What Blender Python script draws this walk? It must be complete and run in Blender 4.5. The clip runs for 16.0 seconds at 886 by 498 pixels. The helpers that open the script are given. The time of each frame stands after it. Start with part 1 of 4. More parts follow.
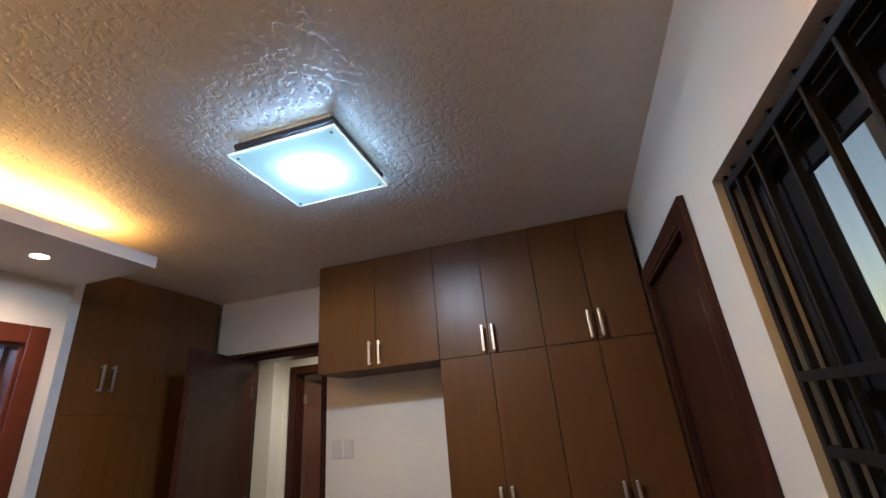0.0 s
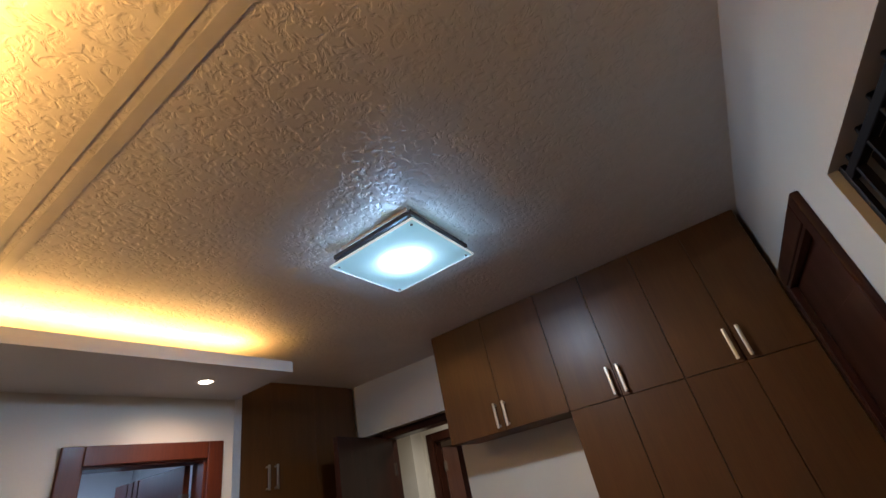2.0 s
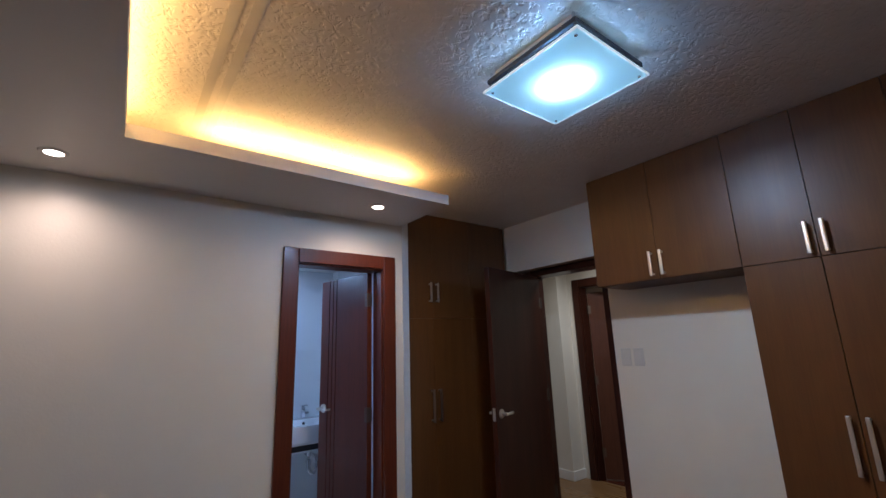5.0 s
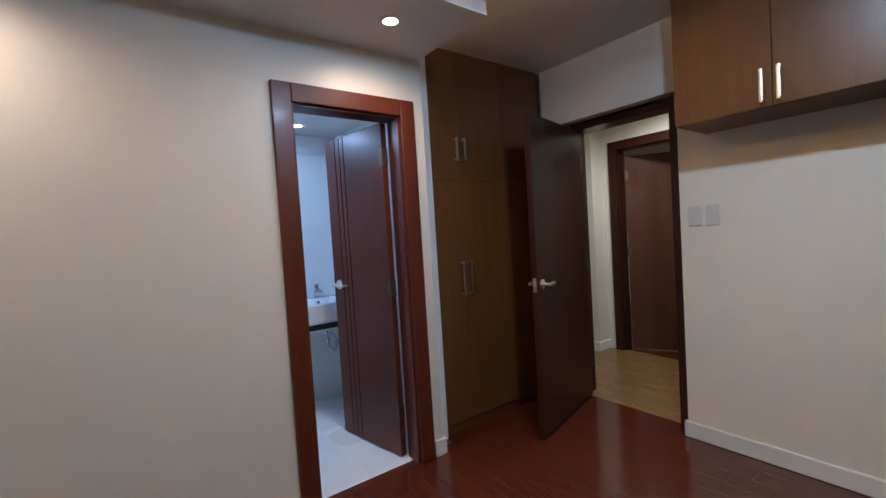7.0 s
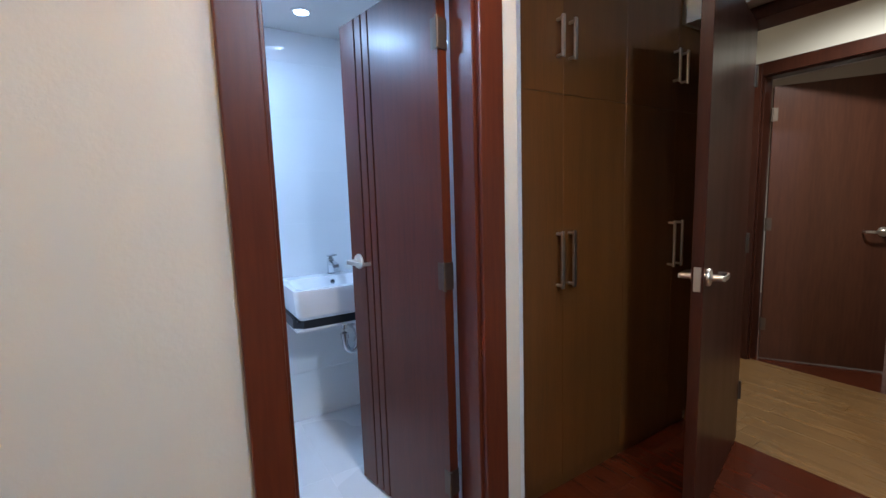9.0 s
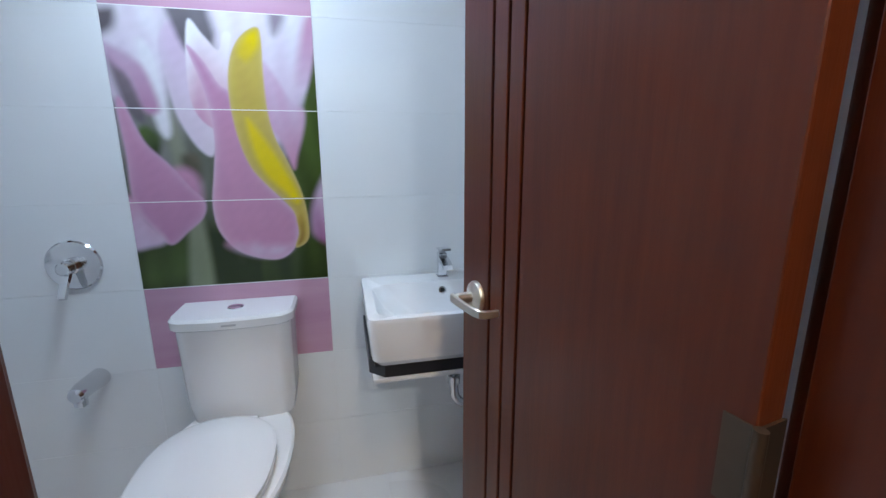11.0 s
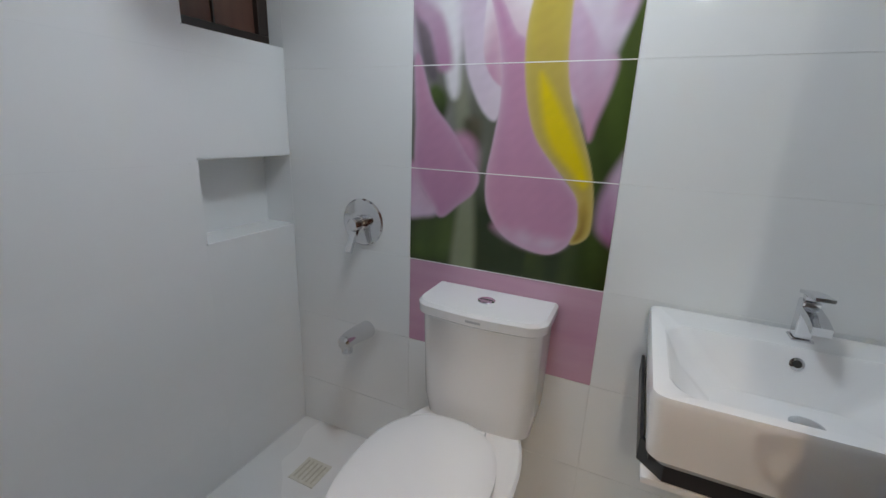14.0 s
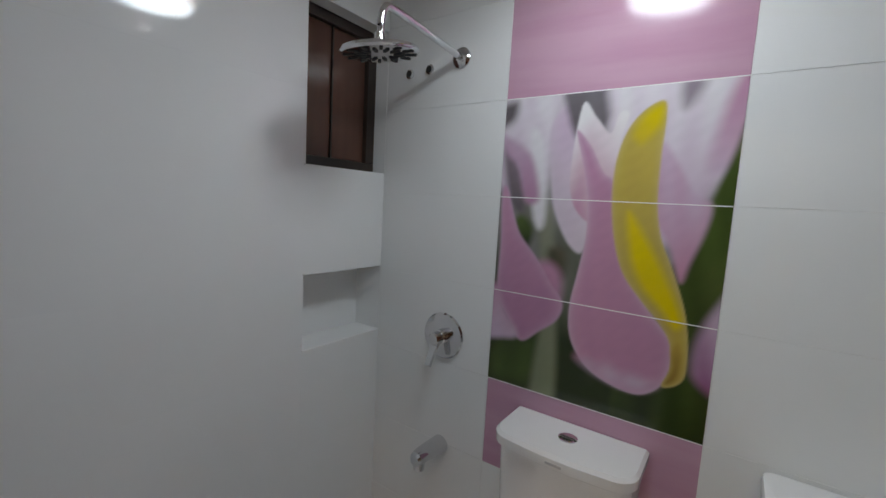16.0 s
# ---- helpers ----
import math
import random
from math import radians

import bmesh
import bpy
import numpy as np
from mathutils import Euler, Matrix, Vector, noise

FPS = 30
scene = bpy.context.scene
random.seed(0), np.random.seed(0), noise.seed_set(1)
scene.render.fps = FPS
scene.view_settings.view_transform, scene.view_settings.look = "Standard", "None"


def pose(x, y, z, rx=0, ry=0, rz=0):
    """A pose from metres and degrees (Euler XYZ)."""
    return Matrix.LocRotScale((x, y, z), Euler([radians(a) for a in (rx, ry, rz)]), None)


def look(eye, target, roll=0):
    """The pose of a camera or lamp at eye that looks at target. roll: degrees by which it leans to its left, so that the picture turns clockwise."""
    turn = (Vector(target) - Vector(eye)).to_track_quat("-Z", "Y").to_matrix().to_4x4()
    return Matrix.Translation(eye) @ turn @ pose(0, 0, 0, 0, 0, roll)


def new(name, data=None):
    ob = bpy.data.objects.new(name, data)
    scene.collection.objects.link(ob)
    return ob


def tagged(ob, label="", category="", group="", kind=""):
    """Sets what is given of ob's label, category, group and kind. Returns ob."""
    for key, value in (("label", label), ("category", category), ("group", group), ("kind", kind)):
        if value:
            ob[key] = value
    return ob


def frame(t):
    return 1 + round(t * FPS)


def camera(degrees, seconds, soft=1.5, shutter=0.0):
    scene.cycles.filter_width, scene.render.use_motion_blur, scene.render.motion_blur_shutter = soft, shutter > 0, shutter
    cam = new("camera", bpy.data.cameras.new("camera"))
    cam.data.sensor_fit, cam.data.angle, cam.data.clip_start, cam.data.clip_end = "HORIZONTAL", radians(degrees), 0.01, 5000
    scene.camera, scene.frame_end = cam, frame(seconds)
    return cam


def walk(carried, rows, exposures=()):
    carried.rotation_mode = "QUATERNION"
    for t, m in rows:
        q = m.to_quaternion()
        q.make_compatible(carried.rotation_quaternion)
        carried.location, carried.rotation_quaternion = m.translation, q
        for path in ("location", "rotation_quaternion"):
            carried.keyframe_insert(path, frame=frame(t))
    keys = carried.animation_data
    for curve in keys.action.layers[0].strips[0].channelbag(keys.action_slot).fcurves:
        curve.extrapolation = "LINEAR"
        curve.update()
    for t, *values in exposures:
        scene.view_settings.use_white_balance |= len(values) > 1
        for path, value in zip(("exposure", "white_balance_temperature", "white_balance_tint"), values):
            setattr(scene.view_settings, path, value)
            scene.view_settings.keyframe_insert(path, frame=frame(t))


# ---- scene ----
cam = camera(92.7, 16.0)
PATH = [
    (0, (4.131, -0.981, 1.524), (3.644, 0.813, 2.262), -5.3),
    (0.5, (4.143, -0.998, 1.538), (3.656, 0.748, 2.383), -8.4),
    (1, (4.168, -1.009, 1.574), (3.601, 0.689, 2.466), -10.9),
    (1.5, (4.185, -1.013, 1.584), (3.48, 0.61, 2.516), -12.7),
    (2, (4.199, -1.03, 1.603), (3.362, 0.502, 2.58), -13.3),
    (2.5, (4.208, -1.033, 1.605), (3.198, 0.352, 2.635), -11.9),
    (3, (4.207, -1.032, 1.601), (3.083, 0.249, 2.648), -10.2),
    (3.5, (4.195, -1.033, 1.585), (2.941, 0.194, 2.545), -7.3),
    (4, (4.186, -1.031, 1.568), (2.81, 0.167, 2.386), -5.1),
    (4.5, (4.169, -1.013, 1.54), (2.689, 0.168, 2.185), -3.4),
    (5, (4.149, -0.989, 1.518), (2.595, 0.192, 1.954), -2.0),
    (7.5, (3.368, -0.668, 1.345), (1.729, 0.469, 1.2), -2.8),
    (8, (3.142, -0.492, 1.332), (1.458, 0.571, 1.149), -1.8),
    (8.5, (2.83, -0.388, 1.35), (1.155, 0.678, 1.119), -2.0),
    (9, (2.54, -0.317, 1.318), (0.855, 0.734, 1.081), -1.8),
    (9.5, (2.279, -0.163, 1.347), (0.519, 0.75, 1.081), -0.7),
    (12, (1.317, 0.099, 1.334), (-0.618, 0.158, 0.833), -1.5),
    (12.5, (1.252, 0.099, 1.327), (-0.672, -0.088, 0.815), -1.8),
    (13, (1.217, 0.087, 1.324), (-0.669, -0.327, 0.804), -1.6),
    (13.5, (1.201, 0.078, 1.307), (-0.633, -0.533, 0.794), 0.0),
    (14, (1.196, 0.054, 1.321), (-0.555, -0.744, 0.776), 2.1),
    (14.5, (1.197, 0.054, 1.34), (-0.433, -0.978, 0.814), 2.2),
    (15, (1.191, 0.035, 1.388), (-0.419, -1.06, 0.932), 2.0),
    (15.5, (1.207, 0.027, 1.421), (-0.419, -1.094, 1.103), 3.0),
    (16, (1.218, 0.024, 1.472), (-0.413, -1.112, 1.253), 3.2),
]
EXPO = [(0.0, 0.75, 7700, 18), (1.5, 0.28, 7700, 18), (3.5, 0.05, 6900, 18), (5.0, 0.18, 6500, 18), (7.5, 0.88, 6850, 13), (9.0, 1.18, 6850, 13), (9.5, 1.15, 6850, 13), (11.8, 0.82, 12300, 18), (13.0, 0.76, 13600, 19), (14.5, 0.42, 14900, 20), (15.5, 0.25, 15600, 20), (16.0, 0.08, 16000, 21)]
walk(cam, [(t, look(eye, target, roll)) for t, eye, target, roll in PATH], EXPO)

# ---- world and lights ----
world = bpy.data.worlds.new("dusk")
world.use_nodes = True
scene.world = world
sky = world.node_tree.nodes.new("ShaderNodeTexSky")
sky.sky_type, sky.sun_disc = "NISHITA", False
sky.sun_elevation, sky.sun_rotation = radians(8), radians(200)
world.node_tree.nodes["Background"].inputs["Strength"].default_value = 0.1
world.node_tree.links.new(sky.outputs["Color"], world.node_tree.nodes["Background"].inputs["Color"])

WARM = (1.0, 0.62, 0.22)
COOL = (0.22, 0.52, 1.0)
NEUTRAL = (1.0, 0.83, 0.74)
BATH = (0.29, 0.56, 1.0)


def area_lamp(name, m, sx, sy, watts, colour, spread=180):
    data = bpy.data.lights.new(name, "AREA")
    data.shape, data.size, data.size_y = "ELLIPSE" if sx == sy else "RECTANGLE", sx, sy
    data.energy, data.color, data.spread = watts, colour, radians(spread)
    ob = new(name, data)
    ob.matrix_world = m
    return ob


def spot_lamp(name, x, y, z, watts, colour, angle=110):
    data = bpy.data.lights.new(name, "SPOT")
    data.energy, data.color, data.spot_size, data.spot_blend, data.shadow_soft_size = watts, colour, radians(angle), 1.0, 0.05
    ob = new(name, data)
    ob.matrix_world = pose(x, y, z)
    return ob


# plan, in metres
WX, EX, NY, SY = 1.45, 4.61, 1.93, -2.4     # bedroom faces
CEIL, SOFF = 2.60, 2.41
LX, LY, LZ = 3.26, 0.32, 2.505                # ceiling light
BX0, BX1, BY0, BY1, BCEIL = 0.0, 1.33, -1.12, 0.72, 2.27   # bathroom faces
CABY = 1.55

area_lamp("cove_lamp_west", pose(1.93, -0.16, 2.492, 180, 0, 0), 0.05, 1.2, 5.0, WARM)
area_lamp("cove_lamp_south", pose(3.25, -1.17, 2.492, 180, 0, 0), 2.6, 0.05, 12.0, WARM)
spot_lamp("downlight_lamp", 1.79, 0.28, 2.395, 20, NEUTRAL, 165)
spot_lamp("downlight_lamp", 1.73, -1.31, 2.395, 20, NEUTRAL, 165)
area_lamp("ceiling_light_lamp", pose(LX, LY, 2.522), 0.16, 0.16, 14.0, (0.68, 0.83, 1.0))
inner = bpy.data.lights.new("ceiling_light_bulb", "POINT")
inner.energy, inner.color, inner.shadow_soft_size = 34, COOL, 0.05
new("ceiling_light_bulb", inner).location = (LX, LY, 2.532)
area_lamp("bath_round_lamp", pose(0.45, -0.25, BCEIL - 0.07), 0.27, 0.27, 5.4, BATH)
spot_lamp("bath_downlight_lamp", 0.28, 0.30, BCEIL - 0.01, 1.25, BATH, 150)
spot_lamp("bath_downlight_lamp", 0.69, 0.22, BCEIL - 0.01, 1.25, BATH, 150)
spot_lamp("hall_lamp", 1.75, 2.75, 2.5, 44, (0.88, 0.97, 1.0), 165)
spot_lamp("far_room_lamp", 1.3, 4.3, 2.5, 45, (0.9, 0.95, 1.0), 150)


# ---- materials ----
def material(name, colour, rough=0.5, metal=0.0, second=None, scale=8.0, stretch=(1, 1, 1), amount=0.5, bump=0.0, bump_scale=60.0, coat=0.0, rough_var=0.1, spec=0.5, ring=None):
    m = bpy.data.materials.new(name)
    m.use_nodes = True
    nt = m.node_tree
    b = nt.nodes["Principled BSDF"]
    b.inputs["Roughness"].default_value, b.inputs["Metallic"].default_value = rough, metal
    b.inputs["Coat Weight"].default_value = coat
    b.inputs["Coat Roughness"].default_value = 0.12
    b.inputs["Specular IOR Level"].default_value = spec
    tc, mp = nt.nodes.new("ShaderNodeTexCoord"), nt.nodes.new("ShaderNodeMapping")
    mp.inputs["Scale"].default_value = stretch
    nt.links.new(tc.outputs["Object"], mp.inputs["Vector"])
    info = nt.nodes.new("ShaderNodeObjectInfo")
    shift = nt.nodes.new("ShaderNodeVectorMath")
    shift.operation = "MULTIPLY_ADD"
    shift.inputs[1].default_value = (1, 1, 1)
    nt.links.new(mp.outputs["Vector"], shift.inputs[0])
    mul = nt.nodes.new("ShaderNodeMath")
    mul.operation = "MULTIPLY"
    mul.inputs[1].default_value = 30
    nt.links.new(info.outputs["Random"], mul.inputs[0])
    nt.links.new(mul.outputs[0], shift.inputs[2])
    n1, n2 = nt.nodes.new("ShaderNodeTexNoise"), nt.nodes.new("ShaderNodeTexNoise")
    n1.inputs["Scale"].default_value, n1.inputs["Detail"].default_value = scale, 6
    n2.inputs["Scale"].default_value, n2.inputs["Detail"].default_value = scale * 0.13, 3
    for n in (n1, n2):
        nt.links.new(shift.outputs[0], n.inputs["Vector"])
    add = nt.nodes.new("ShaderNodeMath")
    add.operation = "ADD"
    nt.links.new(n1.outputs["Fac"], add.inputs[0])
    nt.links.new(n2.outputs["Fac"], add.inputs[1])
    ramp = nt.nodes.new("ShaderNodeMapRange")
    ramp.inputs["From Min"].default_value, ramp.inputs["From Max"].default_value = 0.75, 1.25
    ramp.inputs["To Max"].default_value = amount
    nt.links.new(add.outputs[0], ramp.inputs["Value"])
    mix = nt.nodes.new("ShaderNodeMix")
    mix.data_type = "RGBA"
    mix.inputs[6].default_value = (*colour, 1)
    mix.inputs[7].default_value = (*(second or [c * 0.8 for c in colour]), 1)
    nt.links.new(ramp.outputs[0], mix.inputs[0])
    nt.links.new(mix.outputs[2], b.inputs["Base Color"])
    rr = nt.nodes.new("ShaderNodeMapRange")
    rr.inputs["To Min"].default_value, rr.inputs["To Max"].default_value = max(0.02, rough - rough_var / 2), rough + rough_var / 2
    nt.links.new(n2.outputs["Fac"], rr.inputs["Value"])
    nt.links.new(rr.outputs[0], b.inputs["Roughness"])
    if bump:
        nb, bp = nt.nodes.new("ShaderNodeTexNoise"), nt.nodes.new("ShaderNodeBump")
        nb.inputs["Scale"].default_value, nb.inputs["Detail"].default_value = bump_scale, 4
        bp.inputs["Strength"].default_value, bp.inputs["Distance"].default_value = 1.0, bump
        nt.links.new(shift.outputs[0], nb.inputs["Vector"])
        nt.links.new(nb.outputs["Fac"], bp.inputs["Height"])
        nt.links.new(bp.outputs["Normal"], b.inputs["Normal"])
    return m


def glow(name, colour, strength):
    m = bpy.data.materials.new(name)
    m.use_nodes = True
    b = m.node_tree.nodes["Principled BSDF"]
    b.inputs["Base Color"].default_value = (0.8, 0.8, 0.8, 1)
    b.inputs["Emission Color"].default_value = (*colour, 1)
    b.inputs["Emission Strength"].default_value = strength
    return m


def clear_glass(name, colour, rough=0.02):
    m = bpy.data.materials.new(name)
    m.use_nodes = True
    b = m.node_tree.nodes["Principled BSDF"]
    b.inputs["Base Color"].default_value = (*colour, 1)
    b.inputs["Transmission Weight"].default_value = 1.0
    b.inputs["Roughness"].default_value = rough
    b.inputs["IOR"].default_value = 1.45
    return m


CREAM = material("painted_wall", (0.74, 0.69, 0.60), 0.42, second=(0.70, 0.645, 0.55), scale=5, amount=0.6, bump=0.0006, bump_scale=90)
SOFFIT_WHITE = material("painted_soffit", (0.76, 0.73, 0.68), 0.4, second=(0.70, 0.67, 0.62), scale=4, amount=0.6, bump=0.0004, bump_scale=60)
PLASTER = material("trowelled_ceiling_plaster", (0.76, 0.70, 0.63), 0.44, second=(0.69, 0.63, 0.56), scale=22, amount=0.7, rough_var=0.2)
BAND = material("smooth_ceiling_band", (0.66, 0.61, 0.54), 0.35, scale=10)
WHITE_TRIM = material("white_painted_trim", (0.78, 0.75, 0.70), 0.35, scale=6, amount=0.3)
RED_WOOD = material("red_brown_varnished_wood", (0.125, 0.027, 0.011), 0.36, second=(0.085, 0.018, 0.008), scale=9, stretch=(9, 9, 0.7), amount=0.9, coat=0.06, spec=0.35, bump=0.0002, bump_scale=30)
DARK_WOOD = material("dark_brown_varnished_wood", (0.055, 0.016, 0.009), 0.3, second=(0.034, 0.010, 0.006), scale=9, stretch=(9, 9, 0.7), amount=0.9, spec=0.2, bump=0.0002, bump_scale=30)
FAR_DOOR_WOOD = material("brown_varnished_wood", (0.10, 0.036, 0.02), 0.34, second=(0.072, 0.025, 0.014), scale=9, stretch=(9, 9, 0.7), amount=0.9, spec=0.3)
WARDROBE_WOOD = material("dark_laminate_wood", (0.145, 0.055, 0.014), 0.38, second=(0.11, 0.041, 0.0105), scale=11, stretch=(12, 12, 0.6), amount=0.9)
CABINET_WOOD = material("walnut_laminate", (0.122, 0.045, 0.0125), 0.37, second=(0.098, 0.035, 0.0095), scale=11, stretch=(12, 12, 0.6), amount=0.9, rough_var=0.06, spec=0.35)
SEAM = material("dark_gap", (0.012, 0.008, 0.006), 0.8)
FLOOR_WOOD = material("dark_red_floor_wood", (0.105, 0.021, 0.008), 0.18, second=(0.07, 0.014, 0.006), scale=8, stretch=(1.0, 10, 10), amount=0.8, coat=0.3)
HALL_WOOD = material("light_oak_floor", (0.28, 0.15, 0.06), 0.28, second=(0.21, 0.108, 0.042), scale=8, stretch=(1.0, 10, 10), amount=0.9)
CHROME = material("polished_chrome", (0.72, 0.73, 0.75), 0.1, 1.0, scale=20, amount=0.2, rough_var=0.06)
NICKEL = material("brushed_nickel", (0.78, 0.72, 0.64), 0.33, 1.0, scale=40, amount=0.4, rough_var=0.1)
HINGE_METAL = material("dull_hinge_metal", (0.16, 0.12, 0.095), 0.55, 1.0, scale=40, amount=0.5)
CERAMIC = material("glazed_ceramic", (0.84, 0.84, 0.84), 0.1, second=(0.80, 0.80, 0.80), scale=3, amount=0.5, rough_var=0.05, coat=0.3)
TILE = material("white_glazed_tile", (0.80, 0.815, 0.815), 0.07, second=(0.765, 0.785, 0.785), scale=4, amount=0.6, rough_var=0.04, bump=0.0002, bump_scale=7)
GROUT = material("white_grout", (0.86, 0.86, 0.85), 0.7, scale=30)
FLOOR_TILE = material("white_floor_tile", (0.76, 0.77, 0.77), 0.28, second=(0.70, 0.71, 0.71), scale=5, amount=0.6)
PINK_TILE = material("pink_glazed_tile", (0.56, 0.26, 0.37), 0.12, second=(0.66, 0.38, 0.48), scale=5, stretch=(1, 0.35, 3), amount=0.8, rough_var=0.05)
BLACK_PLASTIC = material("black_painted_metal", (0.018, 0.018, 0.022), 0.4, scale=20)
BLACK_ALU = material("black_aluminium", (0.011, 0.010, 0.011), 0.5, scale=20, spec=0.25)
BROWN_ALU = material("dark_brown_aluminium", (0.03, 0.017, 0.013), 0.35, scale=20)
LAMP_DARK = material("dark_wood_lamp_frame", (0.045, 0.04, 0.05), 0.35, scale=20)
SWITCH = material("ivory_plastic", (0.62, 0.59, 0.54), 0.35, scale=10, amount=0.2)
CURTAIN = material("brown_frosted_pane", (0.13, 0.055, 0.04), 0.15, second=(0.09, 0.035, 0.027), scale=6, stretch=(6, 6, 0.5))
RUBBER = material("dark_rubber", (0.03, 0.03, 0.03), 0.7)
CONCRETE = material("grey_rendered_wall", (0.12, 0.115, 0.11), 0.9, scale=6, bump=0.002)
LEAF = material("dark_leaf", (0.03, 0.05, 0.02), 0.6, scale=5)
BARK = material("bark", (0.05, 0.035, 0.025), 0.9, scale=12)
LED_WARM = glow("warm_led", WARM, 18.0)
LED_SPOT = glow("downlight_led", (1.0, 0.93, 0.85), 12.0)
LED_BATH = glow("bath_led", (0.40, 0.61, 1.0), 16.0)
BULB = glow("cool_bulb", (0.42, 0.70, 1.0), 30.0)
PANE = clear_glass("window_glass", (0.75, 0.8, 0.85))

# frosted lamp plate: lets the bulb behind it shine through
FROST = bpy.data.materials.new("frosted_lamp_glass")
FROST.use_nodes = True
nt = FROST.node_tree
fb = nt.nodes["Principled BSDF"]
fb.inputs["Base Color"].default_value = (0.7, 0.9, 0.95, 1)
fb.inputs["Roughness"].default_value = 0.25
fb.inputs["Emission Color"].default_value = (0.28, 0.68, 0.80, 1)
fb.inputs["Emission Strength"].default_value = 0.2
ft, fm = nt.nodes.new("ShaderNodeBsdfTranslucent"), nt.nodes.new("ShaderNodeMixShader")
ft.inputs["Color"].default_value = (0.82, 1.0, 0.97, 1)
fm.inputs[0].default_value = 0.13
nt.links.new(fb.outputs[0], fm.inputs[1])
nt.links.new(ft.outputs[0], fm.inputs[2])
nt.links.new(fm.outputs[0], nt.nodes["Material Output"].inputs["Surface"])

# trowelled relief of the ceiling plaster
nt = PLASTER.node_tree
tc = nt.nodes.new("ShaderNodeTexCoord")
na, nb_, bp = nt.nodes.new("ShaderNodeTexNoise"), nt.nodes.new("ShaderNodeTexVoronoi"), nt.nodes.new("ShaderNodeBump")
na.inputs["Scale"].default_value, na.inputs["Detail"].default_value, na.inputs["Distortion"].default_value = 21, 5, 1.6
nb_.inputs["Scale"].default_value = 34
wob = nt.nodes.new("ShaderNodeVectorMath")
wob.operation = "MULTIPLY_ADD"
wob.inputs[1].default_value = (0.06, 0.06, 0.06)
nt.links.new(na.outputs["Color"], wob.inputs[0])
nt.links.new(tc.outputs["Object"], wob.inputs[2])
nt.links.new(wob.outputs[0], nb_.inputs["Vector"])
nt.links.new(tc.outputs["Object"], na.inputs["Vector"])
sm = nt.nodes.new("ShaderNodeMath")
sm.operation = "ADD"
nt.links.new(na.outputs["Fac"], sm.inputs[0])
nt.links.new(nb_.outputs["Distance"], sm.inputs[1])
bp.inputs["Strength"].default_value, bp.inputs["Distance"].default_value = 1.0, 0.0017
flake = nt.nodes.new("ShaderNodeMapRange")
flake.interpolation_type = "SMOOTHSTEP"
flake.inputs["From Min"].default_value, flake.inputs["From Max"].default_value = 0.66, 1.12
nt.links.new(sm.outputs[0], flake.inputs["Value"])
nt.links.new(flake.outputs[0], bp.inputs["Height"])
nt.links.new(bp.outputs["Normal"], nt.nodes["Principled BSDF"].inputs["Normal"])

# ---- building helpers ----
BASE = {}


def box(bm, x0, x1, y0, y1, z0, z1, bevel=0.0, seg=2):
    sub = bmesh.new()
    bmesh.ops.create_cube(sub, size=1)
    bmesh.ops.transform(sub, matrix=Matrix.Translation(((x0 + x1) / 2, (y0 + y1) / 2, (z0 + z1) / 2)) @ Matrix.Diagonal((abs(x1 - x0), abs(y1 - y0), abs(z1 - z0), 1)), verts=sub.verts)
    if bevel:
        bmesh.ops.bevel(sub, geom=sub.edges[:], offset=bevel, segments=seg, affect="EDGES", profile=0.5)
    join(bm, sub)
    return bm


def join(bm, sub, m=None):
    if m is not None:
        bmesh.ops.transform(sub, matrix=m, verts=sub.verts)
    tmp = bpy.data.meshes.new("tmp")
    sub.to_mesh(tmp)
    bm.from_mesh(tmp)
    bpy.data.meshes.remove(tmp)
    sub.free()


def cyl(bm, a, b, r0, r1=None, n=24):
    a, b = Vector(a), Vector(b)
    sub = bmesh.new()
    bmesh.ops.create_cone(sub, cap_ends=True, segments=n, radius1=r0, radius2=r0 if r1 is None else r1, depth=(b - a).length)
    q = (b - a).to_track_quat("Z", "Y").to_matrix().to_4x4()
    join(bm, sub, Matrix.Translation((a + b) / 2) @ q)
    return bm


def lathe(bm, profile, m, n=32):
    """Turn (radius, height) pairs about the local z axis, then place by m."""
    sub = bmesh.new()
    rings = [[sub.verts.new((r * math.cos(2 * math.pi * i / n), r * math.sin(2 * math.pi * i / n), h)) for i in range(n)] for r, h in profile]
    for a, b in zip(rings, rings[1:]):
        for i in range(n):
            sub.faces.new((a[i], a[(i + 1) % n], b[(i + 1) % n], b[i]))
    sub.faces.new(rings[0][::-1])
    sub.faces.new(rings[-1])
    join(bm, sub, m)
    return bm


def loft(bm, rings, m=None, caps=True):
    sub = bmesh.new()
    vs = [[sub.verts.new(p) for p in r] for r in rings]
    n = len(vs[0])
    for a, b in zip(vs, vs[1:]):
        for i in range(n):
            sub.faces.new((a[i], a[(i + 1) % n], b[(i + 1) % n], b[i]))
    if caps:
        sub.faces.new(vs[0][::-1])
        sub.faces.new(vs[-1])
    bmesh.ops.recalc_face_normals(sub, faces=sub.faces)
    join(bm, sub, m)
    return bm


